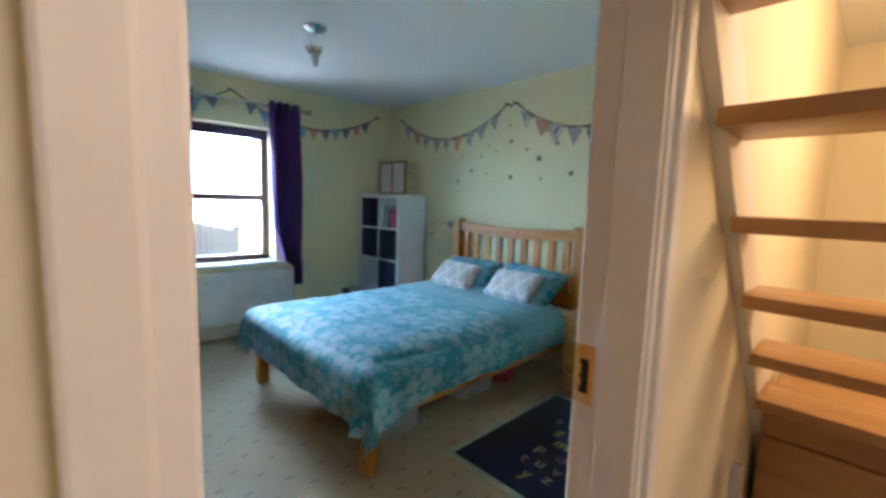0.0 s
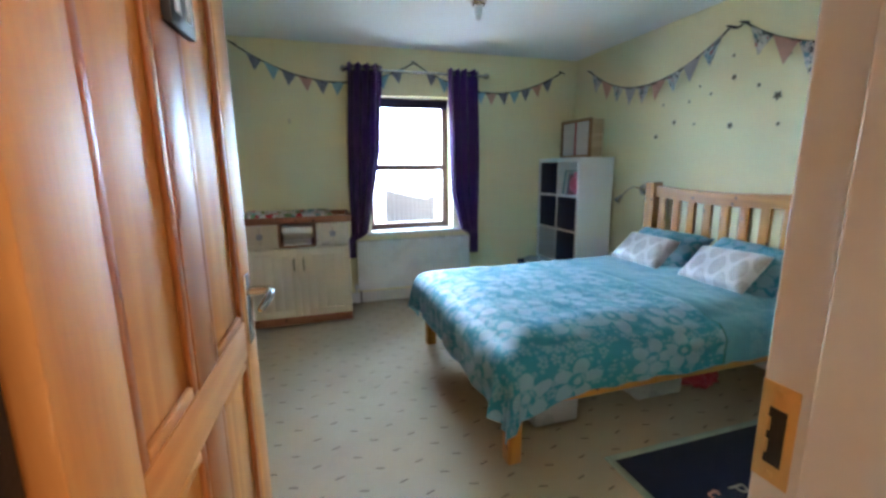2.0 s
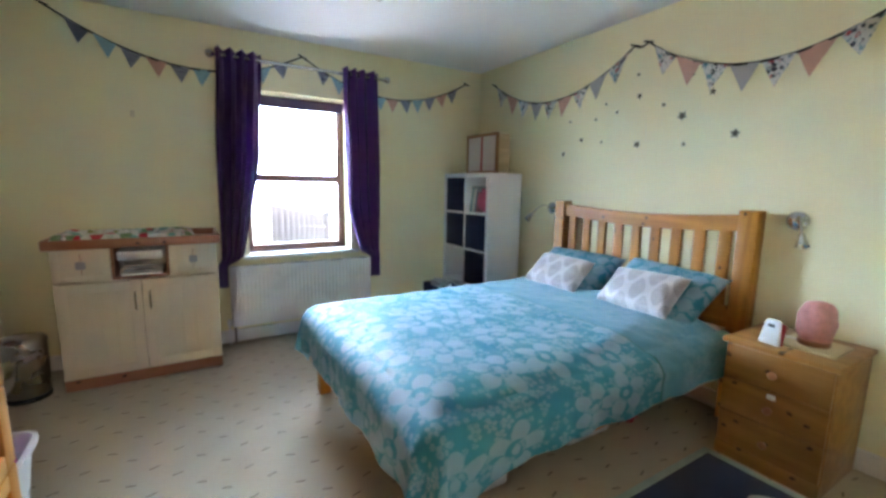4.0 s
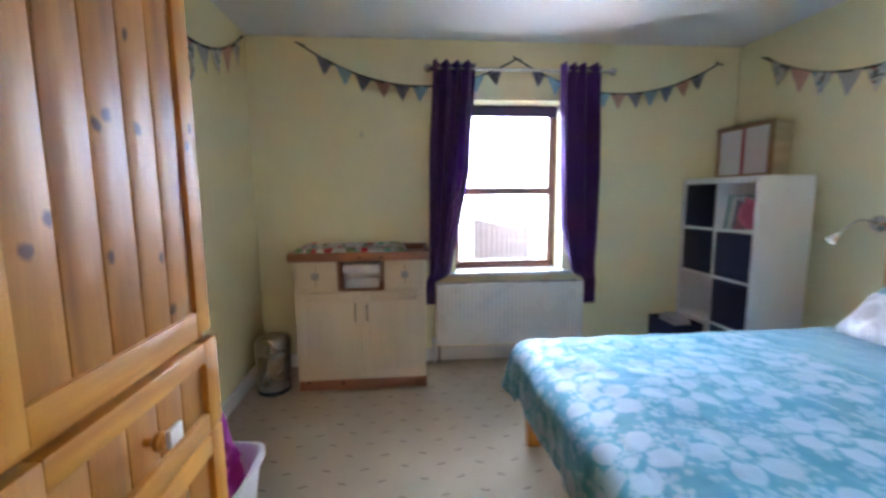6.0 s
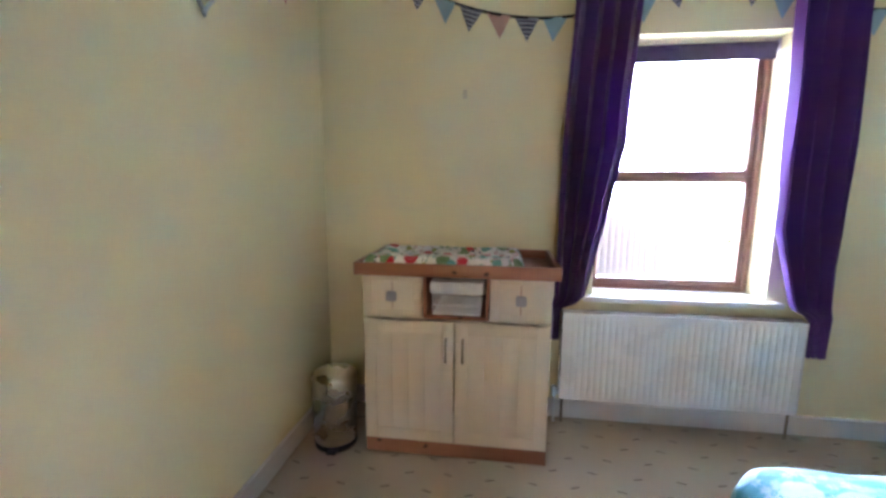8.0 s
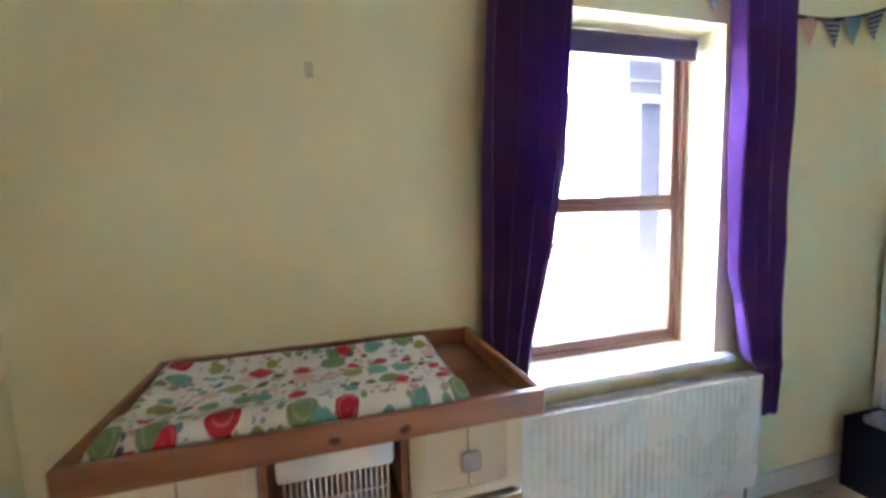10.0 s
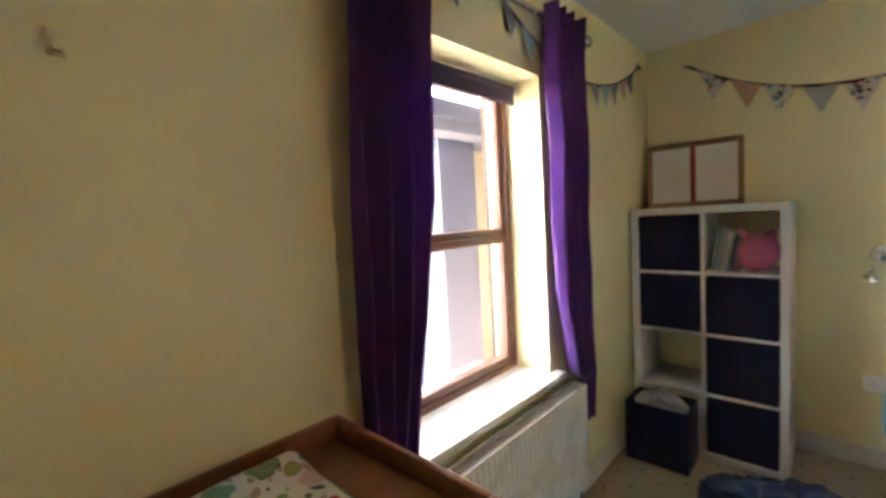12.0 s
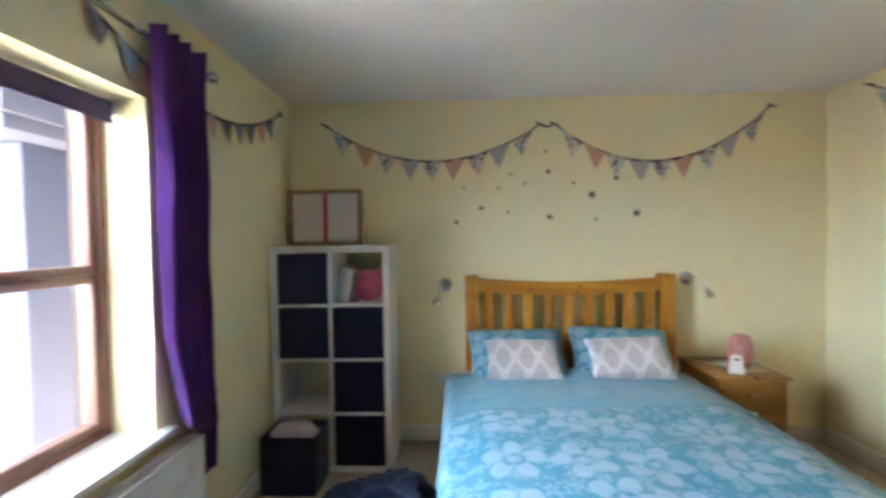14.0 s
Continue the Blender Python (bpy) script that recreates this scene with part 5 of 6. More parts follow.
# ---- wardrobe ----
def wardrobe():
    x0, xf, y0, y1, h = -0.495, 0.128, 1.10, 2.25, 2.06
    w = thing("wardrobe", (-0.18, 1.67, 0.0), "tall orange pine wardrobe with boarded doors over drawers", "wardrobe")
    zs = 1.022
    for ya in (y0, y1 - 0.022):
        part("side_panel", boxes((x0, xf - 0.022, ya, ya + 0.022, 0.0, h), bevel=0.002), M_PINE, w)
    part("back", boxes((x0, x0 + 0.01, y0 + 0.022, y1 - 0.022, 0.05, h)), M_PINE, w)
    part("cornice", boxes((x0, xf + 0.03, y0 - 0.02, y1 + 0.02, h, h + 0.05), bevel=0.012), M_PINE_Y, w)
    part("mid_board", boxes((x0 + 0.01, xf - 0.022, y0 + 0.022, y1 - 0.022, zs - 0.02, zs), bevel=0.002), M_PINE_Y, w)
    ym = (y0 + y1) / 2
    st = 0.062
    for ya, yb in ((y0 + 0.003, ym - 0.002), (ym + 0.002, y1 - 0.003)):
        d = part("door", boxes((xf - 0.0215, xf - 0.0185, ya + 0.01, yb - 0.01, zs + 0.02, h - 0.02)), M_PINE, w)
        for r in ((ya, ya + st), (yb - st, yb)):
            part("stile", boxes((xf - 0.022, xf, r[0], r[1], zs + 0.006, h - 0.004), bevel=0.003), M_PINE, d)
        for r in ((zs + 0.006, zs + 0.062), (h - 0.08, h - 0.004)):
            part("rail", boxes((xf - 0.022, xf, ya + st, yb - st, r[0], r[1]), bevel=0.003), M_PINE_Y, d)
        n = 5
        bw = (yb - ya - 2 * st) / n
        for k in range(n):
            part("board", boxes((xf - 0.018, xf - 0.008, ya + st + k * bw + 0.0012, ya + st + (k + 1) * bw - 0.0012, zs + 0.06, h - 0.078), bevel=0.003), M_BOARD, d)
    dz = (zs - 0.10) / 4
    for col, (ya, yb) in enumerate(((y0 + 0.003, ym - 0.002), (ym + 0.002, y1 - 0.003))):
        for k in range(4):
            za, zb = 0.095 + k * dz, 0.095 + (k + 1) * dz - 0.006
            d = part("drawer", boxes((xf - 0.40, xf - 0.0155, ya + 0.02, yb - 0.02, za + 0.004, zb - 0.004)), M_PINE, w)
            for r in ((ya, ya + st), (yb - st, yb)):
                part("stile", boxes((xf - 0.015, xf + 0.012, r[0], r[1], za, zb), bevel=0.004), M_PINE, d)
            for r in ((za, za + 0.05), (zb - 0.05, zb)):
                part("rail", boxes((xf - 0.015, xf + 0.012, ya + st, yb - st, r[0], r[1]), bevel=0.004), M_PINE_Y, d)
            bw = (yb - ya - 2 * st) / 5
            for j in range(5):
                part("drawer_board", boxes((xf - 0.012, xf - 0.002, ya + st + j * bw + 0.001, ya + st + (j + 1) * bw - 0.001, za + 0.048, zb - 0.048), bevel=0.002), M_BOARD, d)
            yc = (ya + yb) / 2
            part("knob", lathe(bmesh.new(), [(0.009, 0), (0.009, 0.014), (0.018, 0.022), (0.019, 0.03), (0.012, 0.037), (0.0, 0.038)], (xf - 0.002, yc, (za + zb) / 2), 16, "x"), M_PINE, d)
            if k == 3 and col == 1:
                part("child_catch", boxes((xf + 0.037, xf + 0.047, yc - 0.005, yc + 0.04, (za + zb) / 2 - 0.015, (za + zb) / 2 + 0.02), bevel=0.003), M_WHITEPL, d, "white plastic child catch")
    part("plinth", boxes((xf - 0.02, xf, y0, y1, 0.0, 0.09), bevel=0.004), M_PINE_Y, w)


wardrobe()


def laundry_tub():
    c = (-0.20, 2.66)
    t = thing("laundry_tub", (c[0], c[1], 0.0), "white plastic tub holding a magenta cloth beside the wardrobe", "laundry basket")
    hx, hy, h = 0.235, 0.19, 0.36
    bm = bmesh.new()

    def ring(sx, sy, z):
        out = []
        for k in range(40):
            a = 2 * math.pi * k / 40
            ca, sa = math.cos(a), math.sin(a)
            out.append(bm.verts.new((c[0] + sx * math.copysign(abs(ca) ** 0.35, ca), c[1] + sy * math.copysign(abs(sa) ** 0.35, sa), z)))
        return out
    rows = [ring(hx * 0.80, hy * 0.80, 0.0), ring(hx * 0.83, hy * 0.83, 0.02), ring(hx * 0.98, hy * 0.98, h - 0.03), ring(hx * 1.05, hy * 1.05, h - 0.025), ring(hx * 1.06, hy * 1.06, h), ring(hx * 0.99, hy * 0.99, h + 0.002), ring(hx * 0.95, hy * 0.95, h - 0.03), ring(hx * 0.79, hy * 0.79, 0.02)]
    for a, b in zip(rows, rows[1:]):
        for k in range(40):
            bm.faces.new((a[k], a[(k + 1) % 40], b[(k + 1) % 40], b[k]))
    bm.faces.new(rows[0][::-1])
    bm.faces.new(rows[-1])
    bmesh.ops.recalc_face_normals(bm, faces=bm.faces)
    part("tub", bm, M_WHITEPL, t)
    heap("magenta_cloth", 0.20, 0.16, 0.30, M_MAGENTA, (c[0] + 0.02, c[1] + 0.0, 0.25), "crumpled magenta cloth heaped in the white tub", "cloth", 21, 2.2)


laundry_tub()


# ---- bunting ----
def bunting(points, sag, flags, into, size, label, first=0.06, last=0.06):
    """A tape hanging between two pins, with triangular flags. into: the wall's inward normal."""
    a, b = Vector(points[0]), Vector(points[1])
    n = Vector(into)
    mid = (a + b) / 2
    t = thing("bunting", mid, label, "bunting", "bunting round the room")
    along = (b - a).normalized()

    def at(f):
        return a.lerp(b, f) - Vector((0, 0, sag * 4 * f * (1 - f))) + n * 0.012

    bm = bmesh.new()
    m = 40
    rows = []
    for k in range(m + 1):
        p = at(k / m)
        rows.append([bm.verts.new(p + Vector((0, 0, dz)) + n * dn) for dz, dn in ((0.007, 0.001), (-0.007, 0.001), (-0.007, -0.0015), (0.007, -0.0015))])
    for r0, r1 in zip(rows, rows[1:]):
        for i in range(4):
            bm.faces.new((r0[i], r0[(i + 1) % 4], r1[(i + 1) % 4], r1[i]))
    bmesh.ops.recalc_face_normals(bm, faces=bm.faces)
    part("tape", bm, M_TAPE, t, "black fabric tape")
    count = len(flags)
    for k, mat in enumerate(flags):
        f = first + (1 - first - last) * (k + 0.5) / count
        p, q = at(f - size / 2 / (b - a).length), at(f + size / 2 / (b - a).length)
        tip = (p + q) / 2 - Vector((0, 0, size * 0.98)) + (q - p).normalized() * 0.012 * math.sin(k * 2.3) + n * 0.012
        bm = bmesh.new()
        layer = bm.loops.layers.uv.new("UVMap")
        steps = 6
        grid = []
        for i in range(steps + 1):
            g = i / steps
            row = []
            for j in range(5):
                h = j / 4
                base = (p.lerp(q, h)).lerp(tip, g)
                row.append(bm.verts.new(base + n * (0.004 * math.sin(h * 5 + k) * (1 - g) + 0.003 * math.sin(g * 4 + k))))
            grid.append(row)
        for i in range(steps):
            for j in range(4):
                fc = bm.faces.new((grid[i][j], grid[i][j + 1], grid[i + 1][j + 1], grid[i + 1][j]))
                for loop, (ii, jj) in zip(fc.loops, ((i, j), (i, j + 1), (i + 1, j + 1), (i + 1, j))):
                    wgt = 1 - ii / steps
                    loop[layer].uv = ((jj / 4 - 0.5) * size * wgt + k * 0.31, ii / steps * size + k * 0.17)
        bmesh.ops.remove_doubles(bm, verts=bm.verts, dist=0.0004)
        bmesh.ops.solidify(bm, geom=bm.faces[:], thickness=0.0015)
        part("flag", bm, mat, t)
    for p in (a, b):
        bm = lathe(bmesh.new(), [(0.006, 0), (0.009, 0.004), (0.007, 0.012), (0.002, 0.015)], (0, 0, 0), 10)
        bmesh.ops.transform(bm, matrix=Matrix.Translation(p) @ n.to_track_quat("Z", "Y").to_matrix().to_4x4(), verts=bm.verts)
        tube(bm, [p + n * 0.014, p + n * 0.016 + along * 0.035 + Vector((0, 0, -0.012))], 0.006, 6)
        tube(bm, [p + n * 0.014, p + n * 0.016 - along * 0.03 + Vector((0, 0, 0.012))], 0.006, 6)
        part("pin_bow", bm, M_TAPE, t, "small black tied end")


NV, BL, PK, GR, PR = M_FLAG_NAVY, M_FLAG_BLUE, M_FLAG_PINK, M_FLAG_GREY, M_FLAG_PRINT
bunting(((-0.132, Y1, 2.472), (1.50, Y1, 2.40)), 0.25, [NV, BL, NV, PK, NV, BL, PK, NV, BL, NV], (0, -1, 0), 0.125, "navy, blue and pink cotton bunting above the window")
bunting(((1.50, Y1, 2.40), (3.165, Y1, 2.395)), 0.25, [NV, BL, PK, NV, BL, PK, NV, BL, NV, PK, NV], (0, -1, 0), 0.125, "navy, blue and pink cotton bunting above the window")
nine = [PR, PK, PR, GR, PR, PK, PR, GR, PR]
bunting(((X1, 4.256, 2.362), (X1, 2.665, 2.335)), 0.27, nine, (-1, 0, 0), 0.158, "patchwork, pink and grey bunting above the bed", 0.03, 0.03)
bunting(((X1, 2.665, 2.335), (X1, 2.565, 2.335)), 0.02, [], (-1, 0, 0), 0.14, "short black bunting tape between two swags")
bunting(((X1, 2.565, 2.335), (X1, 1.027, 2.43)), 0.33, nine, (-1, 0, 0), 0.158, "patchwork, pink and grey bunting above the bed", 0.03, 0.03)
bunting(((3.05, Y0, 2.46), (1.5, Y0, 2.46)), 0.27, nine, (0, 1, 0), 0.158, "patchwork, pink and grey bunting on the door wall", 0.03, 0.03)
bunting(((X0, 4.42, 2.48), (X0, 2.85, 2.45)), 0.27, nine, (1, 0, 0), 0.158, "patchwork, pink and grey bunting above the wardrobe", 0.03, 0.03)


# ---- wall stars ----
def star(y, z, r, turn):
    bm = bmesh.new()
    c0, c1 = bm.verts.new((-0.0035, 0, 0)), bm.verts.new((0, 0, 0))
    rim0, rim1 = [], []
    for k in range(10):
        a = math.pi * k / 5 + turn
        q = r if k % 2 == 0 else r * 0.45
        rim0.append(bm.verts.new((-0.0015, q * math.sin(a), q * math.cos(a))))
        rim1.append(bm.verts.new((0, q * math.sin(a), q * math.cos(a))))
    for k in range(10):
        j = (k + 1) % 10
        bm.faces.new((c0, rim0[k], rim0[j]))
        bm.faces.new((c1, rim1[j], rim1[k]))
        bm.faces.new((rim0[k], rim1[k], rim1[j], rim0[j]))
    bmesh.ops.recalc_face_normals(bm, faces=bm.faces)
    ob = new("wall_star", mesh_from("wall_star", bm, M_STAR, smooth=False))
    ob.location = (X1 - 0.0005, y, z)
    tagged(ob, "small silver star stuck on the yellow wall", "wall sticker", "stars above the bed")


for k, (y, z, r) in enumerate(((2.628, 2.138, 12), (2.607, 1.99, 20), (2.883, 1.977, 12), (2.78, 1.906, 12), (2.97, 1.875, 12), (2.422, 1.905, 14), (2.256, 2.067, 22),
                               (2.117, 1.938, 20), (2.291, 1.817, 28), (2.265, 1.639, 14), (2.598, 1.659, 24), (2.904, 1.699, 11), (3.10, 1.731, 19), (3.284, 1.628, 19),
                               (3.228, 1.886, 10), (2.99, 2.078, 18), (1.968, 1.678, 26))):
    star(y, z, r * 1.2 / 1000, k * 0.7)


# ---- wall lamps ----
def reading_lamp(y, z, head, label):
    l = thing("reading_lamp", (X1, y, z), label, "wall lamp", "reading lamps over the bed")
    part("wall_plate", lathe(bmesh.new(), [(0.050, 0), (0.050, -0.008), (0.042, -0.018), (0.022, -0.026), (0.012, -0.03)], (X1 - 0.0005, y, z), 28, "x"), M_CHROME, l)
    h = Vector(head)
    p0 = Vector((X1 - 0.028, y, z))
    pts = []
    for k in range(13):
        f = k / 12
        p = p0.lerp(h, f)
        pts.append(p + Vector((0, 0, 0.055 * math.sin(math.pi * f) * (1 - 0.2 * f))))
    part("gooseneck", tube(bmesh.new(), pts, 0.006, 8), M_CHROME, l)
    d = (pts[-1] - pts[-2]).normalized()
    bm = lathe(bmesh.new(), [(0.010, 0), (0.016, 0.008), (0.018, 0.03), (0.024, 0.045), (0.031, 0.068), (0.029, 0.068), (0.012, 0.04)], (0, 0, 0), 20)
    bmesh.ops.transform(bm, matrix=Matrix.Translation(h - d * 0.01) @ d.to_track_quat("Z", "Y").to_matrix().to_4x4(), verts=bm.verts)
    part("shade", bm, M_CHROME, l)


reading_lamp(3.372, 1.168, (3.155, 3.42, 1.11), "chrome gooseneck reading lamp beside the headboard")
reading_lamp(1.613, 1.196, (3.225, 1.545, 1.13), "chrome gooseneck reading lamp above the bedside chest")


def socket(at, into, label, double=True, plug=False):
    s = thing("power_socket", at, label, "socket")
    w = 0.073 if double else 0.043
    p = Vector(at)
    t = Vector((0, 0, 1)).cross(Vector(into))
    x = sorted((p + t * w, p - t * w + Vector(into) * 0.009), key=lambda v: v.x)
    y = sorted((p + t * w, p - t * w + Vector(into) * 0.009), key=lambda v: v.y)
    part("plate", boxes((x[0].x, x[1].x, y[0].y, y[1].y, p.z - 0.043, p.z + 0.043), bevel=0.003), M_WHITEPL, s)
    for k in ((-0.035, 0.035) if double else (0.0,)):
        q = p + t * k + Vector(into) * 0.0095
        bm = bmesh.new()
        for da, db, hw, hh in ((0, 0.008, 0.002, 0.004), (-0.011, -0.010, 0.004, 0.0018), (0.011, -0.010, 0.004, 0.0018)):
            c = q + t * da + Vector((0, 0, db))
            e = t * hw + Vector(into) * 0.0006
            lo, hi = c - e, c + e
            box(bm, min(lo.x, hi.x), max(lo.x, hi.x), min(lo.y, hi.y), max(lo.y, hi.y), c.z - hh, c.z + hh)
        part("pin_holes", bm, M_BLACK, s)
        sw = q + t * 0.0 + Vector((0, 0, 0.03))
        e = t * 0.006 + Vector(into) * 0.002
        part("switch", boxes((min((sw - e).x, (sw + e).x), max((sw - e).x, (sw + e).x), min((sw - e).y, (sw + e).y), max((sw - e).y, (sw + e).y), sw.z - 0.007, sw.z + 0.007)), M_WHITEPL, s)
    if plug:
        bm = lathe(bmesh.new(), [(0.024, 0.0), (0.026, 0.02), (0.030, 0.035), (0.030, 0.055), (0.022, 0.062), (0.0, 0.063)], (p.x + 0.009, p.y, p.z - 0.002), 22, "x")
        part("plug_in_freshener", bm, M_WHITEPL, s, "round white plug-in")


socket((X1, 3.368, 0.465), (-1, 0, 0), "white double socket on the wall beside the bed")
socket((X0, 2.99, 0.45), (1, 0, 0), "white socket with a round plug-in on the wall", False, True)


# ---- heart and hook ----
def heart():
    h = thing("hanging_heart", (X0, 3.56, 2.02), "grey wire heart hanging on the yellow wall", "wall ornament")
    pts = []
    for k in range(40):
        a = 2 * math.pi * k / 40
        pts.append((X0 + 0.012, 3.56 + 0.0062 * 16 * math.sin(a) ** 3, 2.02 + 0.0068 * (13 * math.cos(a) - 5 * math.cos(2 * a) - 2 * math.cos(3 * a) - math.cos(4 * a))))
    part("outline", tube(bmesh.new(), pts, 0.007, 8, closed=True), M_PALEGREY, h)
    spiral = [(X0 + 0.012, 3.56 + (0.05 - 0.004 * k) * math.sin(k * 0.6), 2.02 + (0.05 - 0.004 * k) * math.cos(k * 0.6)) for k in range(12)]
    part("scroll", tube(bmesh.new(), spiral, 0.004, 6), M_GREY, h)
    part("ribbon", tube(bmesh.new(), [(X0 + 0.008, 3.56, 2.055), (X0 + 0.003, 3.56, 2.15)], 0.003, 6), M_GREY, h)


heart()
hook = solo("wall_hook", boxes((0.285, 0.309, Y1 - 0.006, Y1 - 0.0005, 1.80, 1.845), (0.290, 0.304, Y1 - 0.02, Y1 - 0.006, 1.805, 1.813), (0.290, 0.304, Y1 - 0.022, Y1 - 0.017, 1.805, 1.826), bevel=0.001), plain("beige_plastic", (0.70, 0.63, 0.44), 0.5), (0.297, Y1, 1.82), "small beige plastic hook on the wall", "hook")


# ---- pendant light ----
def pendant():
    x, y = 1.509, 2.84
    p = thing("pendant_light", (x, y, H), "chrome pendant light with glass flower drops", "ceiling light")
    part("rose", lathe(bmesh.new(), [(0.072, H - 0.0005), (0.074, H - 0.010), (0.058, H - 0.026), (0.020, H - 0.036), (0.008, H - 0.042)], (x, y, 0), 30), M_CHROME, p)
    part("cord", tube(bmesh.new(), [(x, y, H - 0.04), (x, y, 2.40)], 0.0035, 6), M_WHITEPL, p)
    part("holder", lathe(bmesh.new(), [(0.010, 2.41), (0.022, 2.40), (0.024, 2.375), (0.018, 2.36)], (x, y, 0), 18), M_CHROME, p)
    clear = plain("frosted_bulb_glass", (0.75, 0.74, 0.70), 0.2, vary=0.03)
    for k in range(5):
        a = 2 * math.pi * k / 5
        c = Vector((x + 0.034 * math.cos(a), y + 0.034 * math.sin(a), 2.375))
        tip = c + Vector((0.028 * math.cos(a), 0.028 * math.sin(a), 0.03))
        part("petal", tube(bmesh.new(), [c - Vector((0, 0, 0.02)), c, tip], 0.012, 8, taper=[0.4, 1.0, 0.25]), M_CHROME, p)
    part("bulb", lathe(bmesh.new(), [(0.014, 2.36), (0.022, 2.345), (0.020, 2.31), (0.014, 2.28), (0.0, 2.27)], (x, y, 0), 18), clear, p, "clear candle bulb, unlit")


pendant()


# ---- under the bed ----
def plastic_box(x0, x1, y0, y1, h, name_label):
    b = thing("plastic_box", ((x0 + x1) / 2, (y0 + y1) / 2, 0.0), name_label, "storage box", "boxes under the bed")
    bm = boxes((x0 + 0.015, x1 - 0.015, y0 + 0.015, y1 - 0.015, 0.0, h - 0.02), bevel=0.015)
    part("tub", bm, M_CLEARBOX, b)
    part("lid", boxes((x0, x1, y0, y1, h - 0.022, h), bevel=0.007), M_CLEARBOX, b, "frosted clip lid")
    for y in (y0 - 0.004, y1 - 0.006):
        part("clip", boxes(((x0 + x1) / 2 - 0.04, (x0 + x1) / 2 + 0.04, y, y + 0.01, h - 0.06, h - 0.004), bevel=0.003), M_WHITEPL, b)


plastic_box(1.50, 1.80, 2.00, 2.42, 0.22, "frosted plastic storage box with lid under the bed")
plastic_box(2.22, 2.58, 2.05, 2.50, 0.19, "frosted plastic storage box with lid under the bed")
heap("bag", 0.16, 0.13, 0.17, M_RED, (2.78, 2.18, 0.0), "crumpled dark red bag under the bed", "bag", 31)
heap("dark_bag", 0.20, 0.16, 0.14, M_BLACK, (2.06, 2.40, 0.0), "crumpled dark bag under the bed", "bag", 37)


# ---- hall: open-tread stairs ----
def stairs():
    s = thing("stairs", (1.7, 0.0, 0.0), "open-tread beech stairs with white stringer in the hall", "stairs", kind="structure")
    run, rise = 0.225, 0.235
    for k in range(-3, 7):
        z = 1.635 - k * rise
        x = 1.20 + k * run
        if z < 0.05 or z > 2.55:
            continue
        part("tread", boxes((x - 0.0, x + 0.26, -0.62, 0.405, z - 0.042, z), bevel=0.005), M_TREAD, s)
    for ya in (0.405, -0.66):
        bm = bmesh.new()
        p = [(0.40, 2.58), (0.62, 2.58), (2.92, 0.16), (2.92, 0.0), (2.78, 0.0)]
        lo = [bm.verts.new((x, ya, z)) for x, z in p]
        hi = [bm.verts.new((x, ya + 0.034, z)) for x, z in p]
        bm.faces.new(lo)
        bm.faces.new(hi[::-1])
        for k in range(len(p)):
            j = (k + 1) % len(p)
            bm.faces.new((lo[k], lo[j], hi[j], hi[k]))
        bmesh.ops.recalc_face_normals(bm, faces=bm.faces)
        part("stringer", bm, M_WHITE, s, "white painted stringer")
    part("bottom_step", boxes((2.35, 2.85, -0.62, 0.405, 0.0, 0.62), bevel=0.006), M_TREAD, s)


stairs()
catch = thing("gate_catch", (1.80, 0.40, 0.50), "grey metal stair gate catch on the hall wall", "gate catch")
part("block", boxes((1.77, 1.83, 0.375, 0.404, 0.42, 0.56), bevel=0.006), M_GREY, catch)
part("bolt", tube(bmesh.new(), [(1.80, 0.39, 0.44), (1.80, 0.345, 0.44)], 0.008, 8), M_CHROME, catch)
hd = thing("door_2", (4.39, -0.4, 0.0), "closed orange pine door at the end of the hall", "door", kind="structure")
for ya, yb in ((-0.78, -0.66), (-0.12, 0.0)):
    part("stile", boxes((4.36, 4.399, ya, yb, 0.005, 2.0), bevel=0.003), M_PINE, hd)
for za, zb in ((0.005, 0.2), (0.9, 1.04), (1.88, 2.0)):
    part("rail", boxes((4.36, 4.399, -0.66, -0.12, za, zb), bevel=0.003), M_PINE_Y, hd)
for za, zb in ((0.2, 0.9), (1.04, 1.88)):
    part("panel", boxes((4.37, 4.39, -0.66, -0.12, za, zb)), M_PINE, hd)
part("knob", lathe(bmesh.new(), [(0.012, 0), (0.012, -0.02), (0.026, -0.035), (0.024, -0.05), (0.0, -0.056)], (4.36, -0.06, 1.0), 18, "x"), M_BLACK, hd, "black round knob")

# ---- outside ----
structure("ground", boxes((-40, 60, 4.82, 90, -0.25, -0.12)), M_PAVING, "pale concrete yard outside the window", "ground")


# Unseen dark skin, added to keep bounced skylight off the porch pier.
structure("wall_outer_face", boxes(
    (-1.4, WIN[0], 4.822, 4.85, -0.12, 3.0), (WIN[1], 4.6, 4.822, 4.85, -0.12, 3.0), (WIN[0], WIN[1], 4.822, 4.85, -0.12, 0.595), (WIN[0], WIN[1], 4.822, 4.85, WIN[3], 3.0)),
    plain("dark_bounce_mask", (0.11, 0.085, 0.075), 0.9, vary=0.25, scale=8.0), "unseen dark skin outside the bedroom wall, cutting bounced light", "wall")


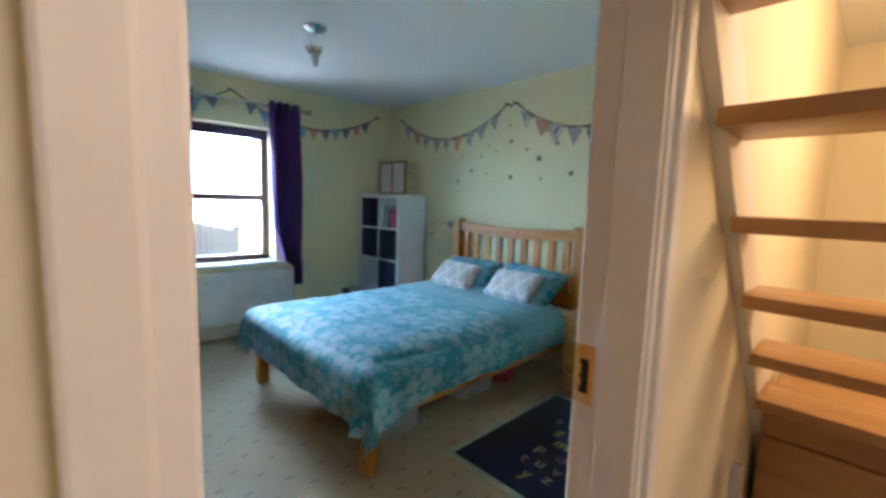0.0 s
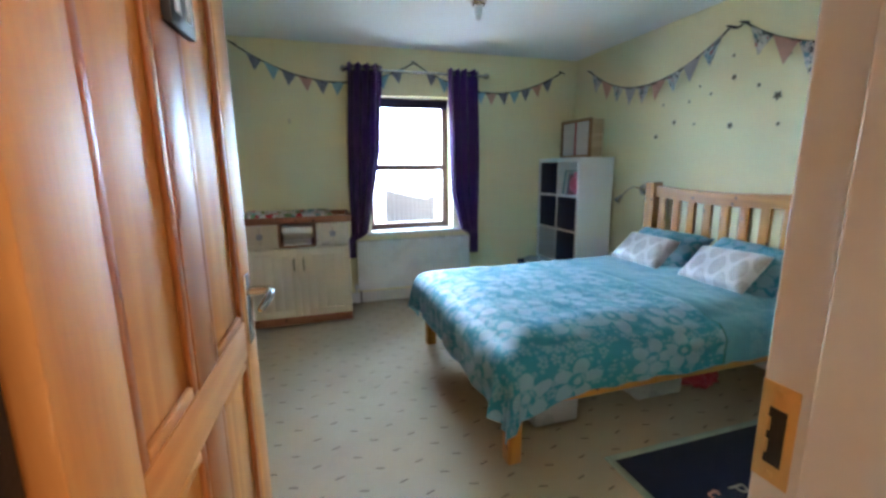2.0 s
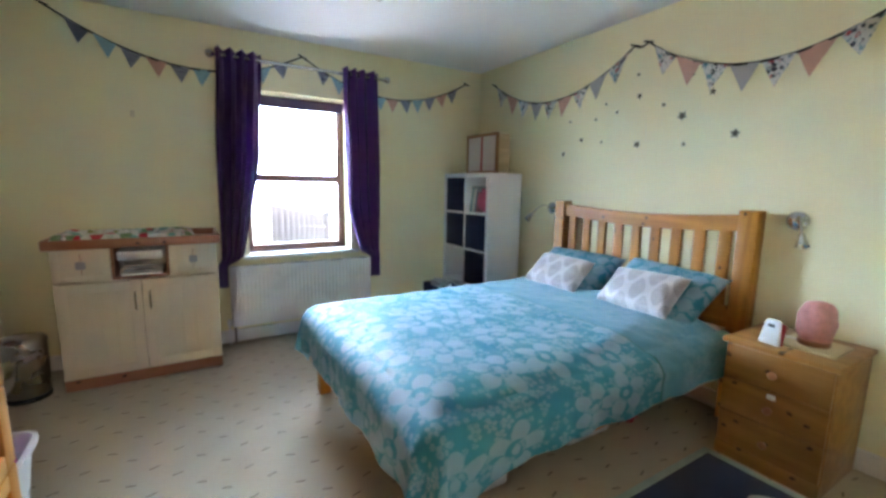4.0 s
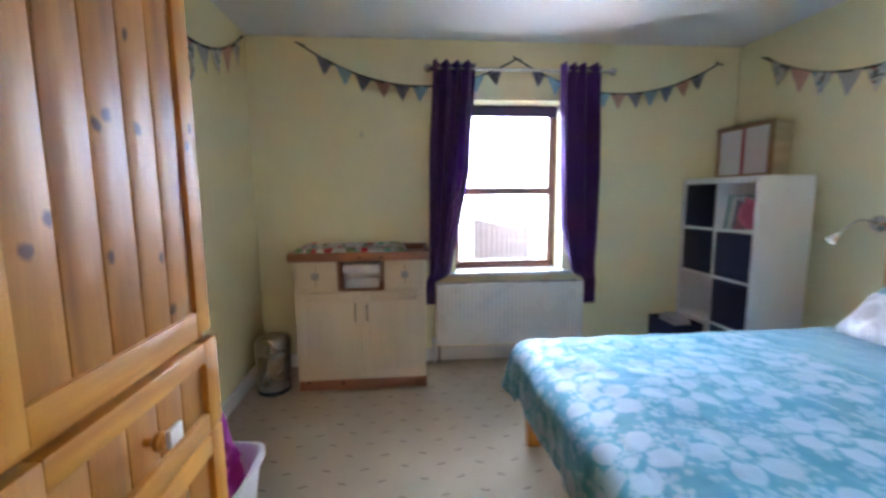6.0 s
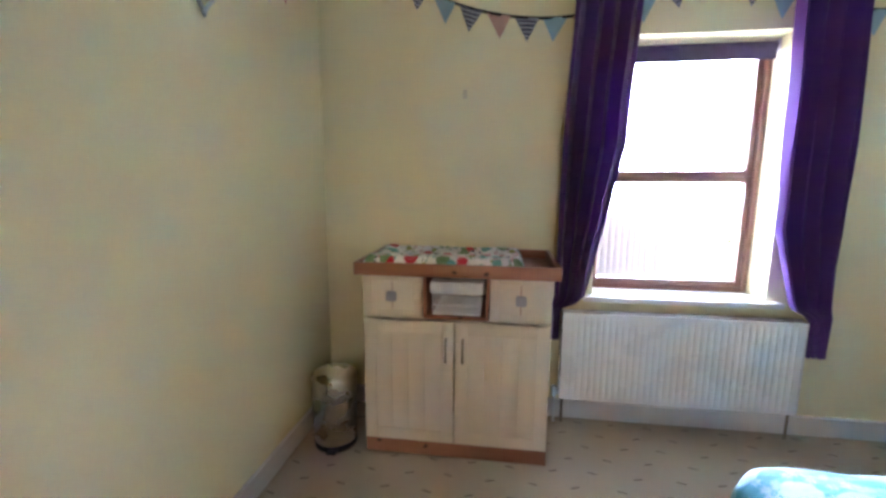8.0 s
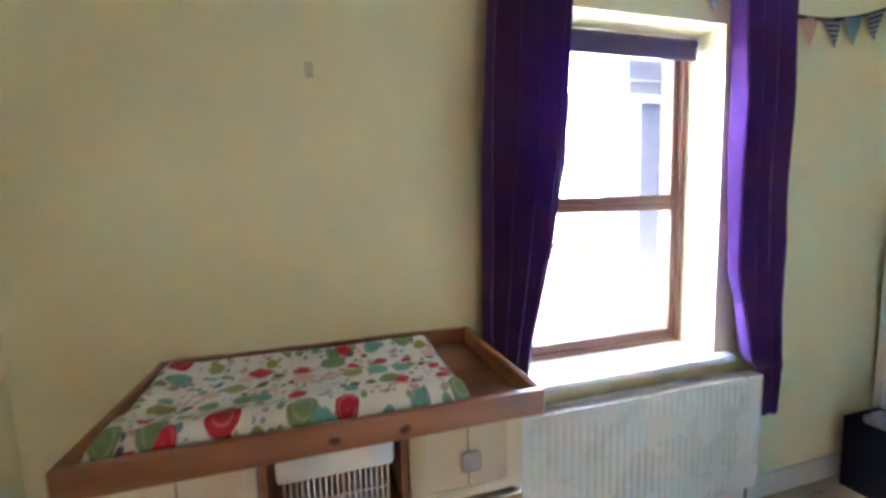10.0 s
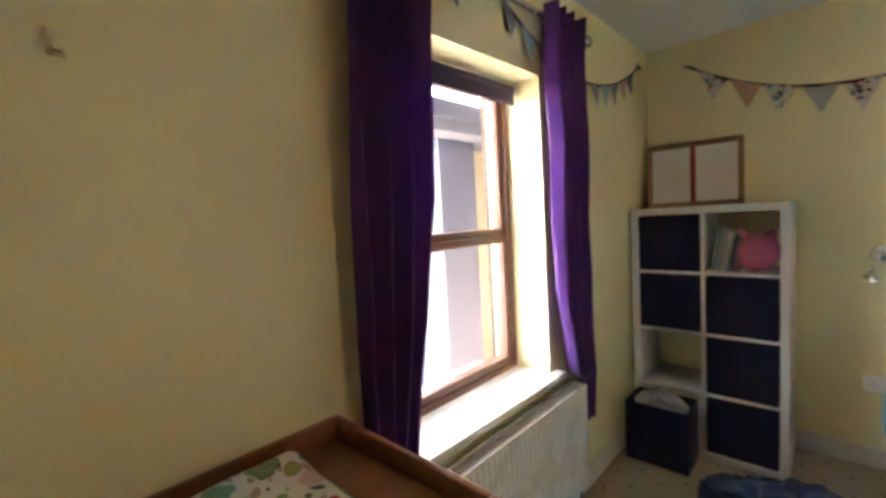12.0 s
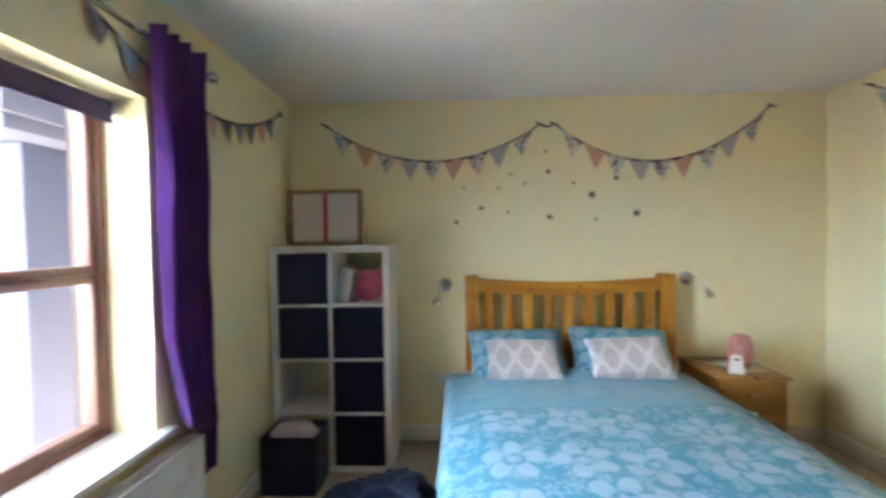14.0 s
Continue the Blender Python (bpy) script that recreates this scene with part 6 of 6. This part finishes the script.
def outside():
    h = thing("house_porch", (4.0, 6.3, -0.12), "rendered porch with a shade-coloured blue pier and slate eaves", "building")
    # Wall coloured as sunlit, pier coloured as standing in blue shade.
    part("wall", boxes((3.28, 6.0, 6.30, 6.60, -0.12, 2.16)), M_CREAMRENDER, h, "rendered wall with sunlight put into its cream colour")
    part("pier", boxes((2.80, 3.279, 6.0, 6.45, -0.12, 2.16), bevel=0.01), M_RENDER, h, "rendered pier with bluish shade put into its colour")
    part("eaves", boxes((2.50, 6.2, 5.78, 6.9, 2.161, 2.36), (2.46, 6.2, 5.74, 5.82, 2.25, 2.40), bevel=0.01), M_SLATE, h, "blue grey slate eaves")
    f = thing("fence", (2.3, 8.6, -0.12), "weathered close-board fence across the yard", "fence")
    for k in range(10):
        x, y, top = 1.68 + k * 0.108, 7.70 + 0.10 * k, 1.0 - 0.027 * k + (0.012 if k % 2 else 0.0)
        board = bmesh.new()
        box(board, x, x + 0.101, y, y + 0.02, -0.12, top, bevel=0.004)
        part("board", board, M_FENCE, f)
    for z in (0.15, 0.62):
        bar = tube(bmesh.new(), [(1.70, 7.75, z + 0.05), (2.80, 8.73, z - 0.10)], 0.03, 6)
        part("rail", bar, M_FENCE, f)
    part("post", boxes((2.78, 2.90, 8.70, 8.82, -0.12, 0.77), (2.765, 2.915, 8.685, 8.835, 0.77, 0.81), bevel=0.006), M_FENCE, f)
    r = thing("railing", (7.5, 12.0, -0.12), "black metal railing at the edge of the yard", "railing")
    for k in range(42):
        x = 5.6 + k * 0.13
        part("bar", boxes((x, x + 0.022, 12.0, 12.022, -0.12, 0.74)), M_BLACK, r)
    for z in (0.0, 0.74):
        part("rail", boxes((5.55, 11.1, 11.99, 12.03, z, z + 0.05)), M_BLACK, r)
    rng = random.Random(4)
    bm = bmesh.new()
    for k in range(2200):
        c = Vector((rng.uniform(6, 15), rng.uniform(13, 14.2), rng.uniform(-0.1, 0.75 + 0.25 * noise.noise((k * 0.01, 0, 0)))))
        u, w = Vector((rng.gauss(0, 1), rng.gauss(0, 1), rng.gauss(0, 1))).normalized() * 0.11, Vector((rng.gauss(0, 1), rng.gauss(0, 1), rng.gauss(0, 1))).normalized() * 0.07
        bm.faces.new([bm.verts.new(c + d) for d in (u, w, -u, -w)])
    solo("hedge", bm, M_LEAF, (10, 13.6, -0.12), "low green hedge behind the railing", "hedge", kind="stuff", smooth=False)
    m, nt, bs = blank("bright_hazy_sky", 1.0, spec=0.0)
    bs.inputs["Base Color"].default_value = (0, 0, 0, 1)
    bs.inputs["Emission Color"].default_value, bs.inputs["Emission Strength"].default_value = (0.46, 0.73, 1.0, 1), SKY_GLOW
    structure("backdrop", boxes((-110, 110, 80, 80.5, -2, 62)), m, "bright hazy white sky beyond the yard", "sky")


outside()


# ---- carpet flecks ----
def flecks():
    rng = random.Random(7)
    rows = []
    nx, ny = 21, 36
    for i in range(nx):
        for j in range(ny):
            x = X0 + 0.06 + i * 0.19 + (0.095 if j % 2 else 0.0)
            y = Y0 + 0.05 + j * 0.108
            if x > X1 - 0.05 or y > Y1 - 0.05:
                continue
            rows.append((x + rng.uniform(-0.008, 0.008), y + rng.uniform(-0.008, 0.008), 1 if (i + j) % 2 else -1))
    bm = bmesh.new()
    for x, y, s in rows:
        d = Vector((0.020, 0.006 * s, 0))
        p = Vector((-0.0022 * s, 0.004, 0))
        c = Vector((x, y, 0.0012))
        bm.faces.new([bm.verts.new(c + v) for v in (d + p, -d + p, -d - p, d - p)])
    bmesh.ops.recalc_face_normals(bm, faces=bm.faces)
    ob = part("fleck", bm, M_DASH, carpet, "small brown woven flecks", smooth=False)
    tagged(ob, kind="stuff")


flecks()
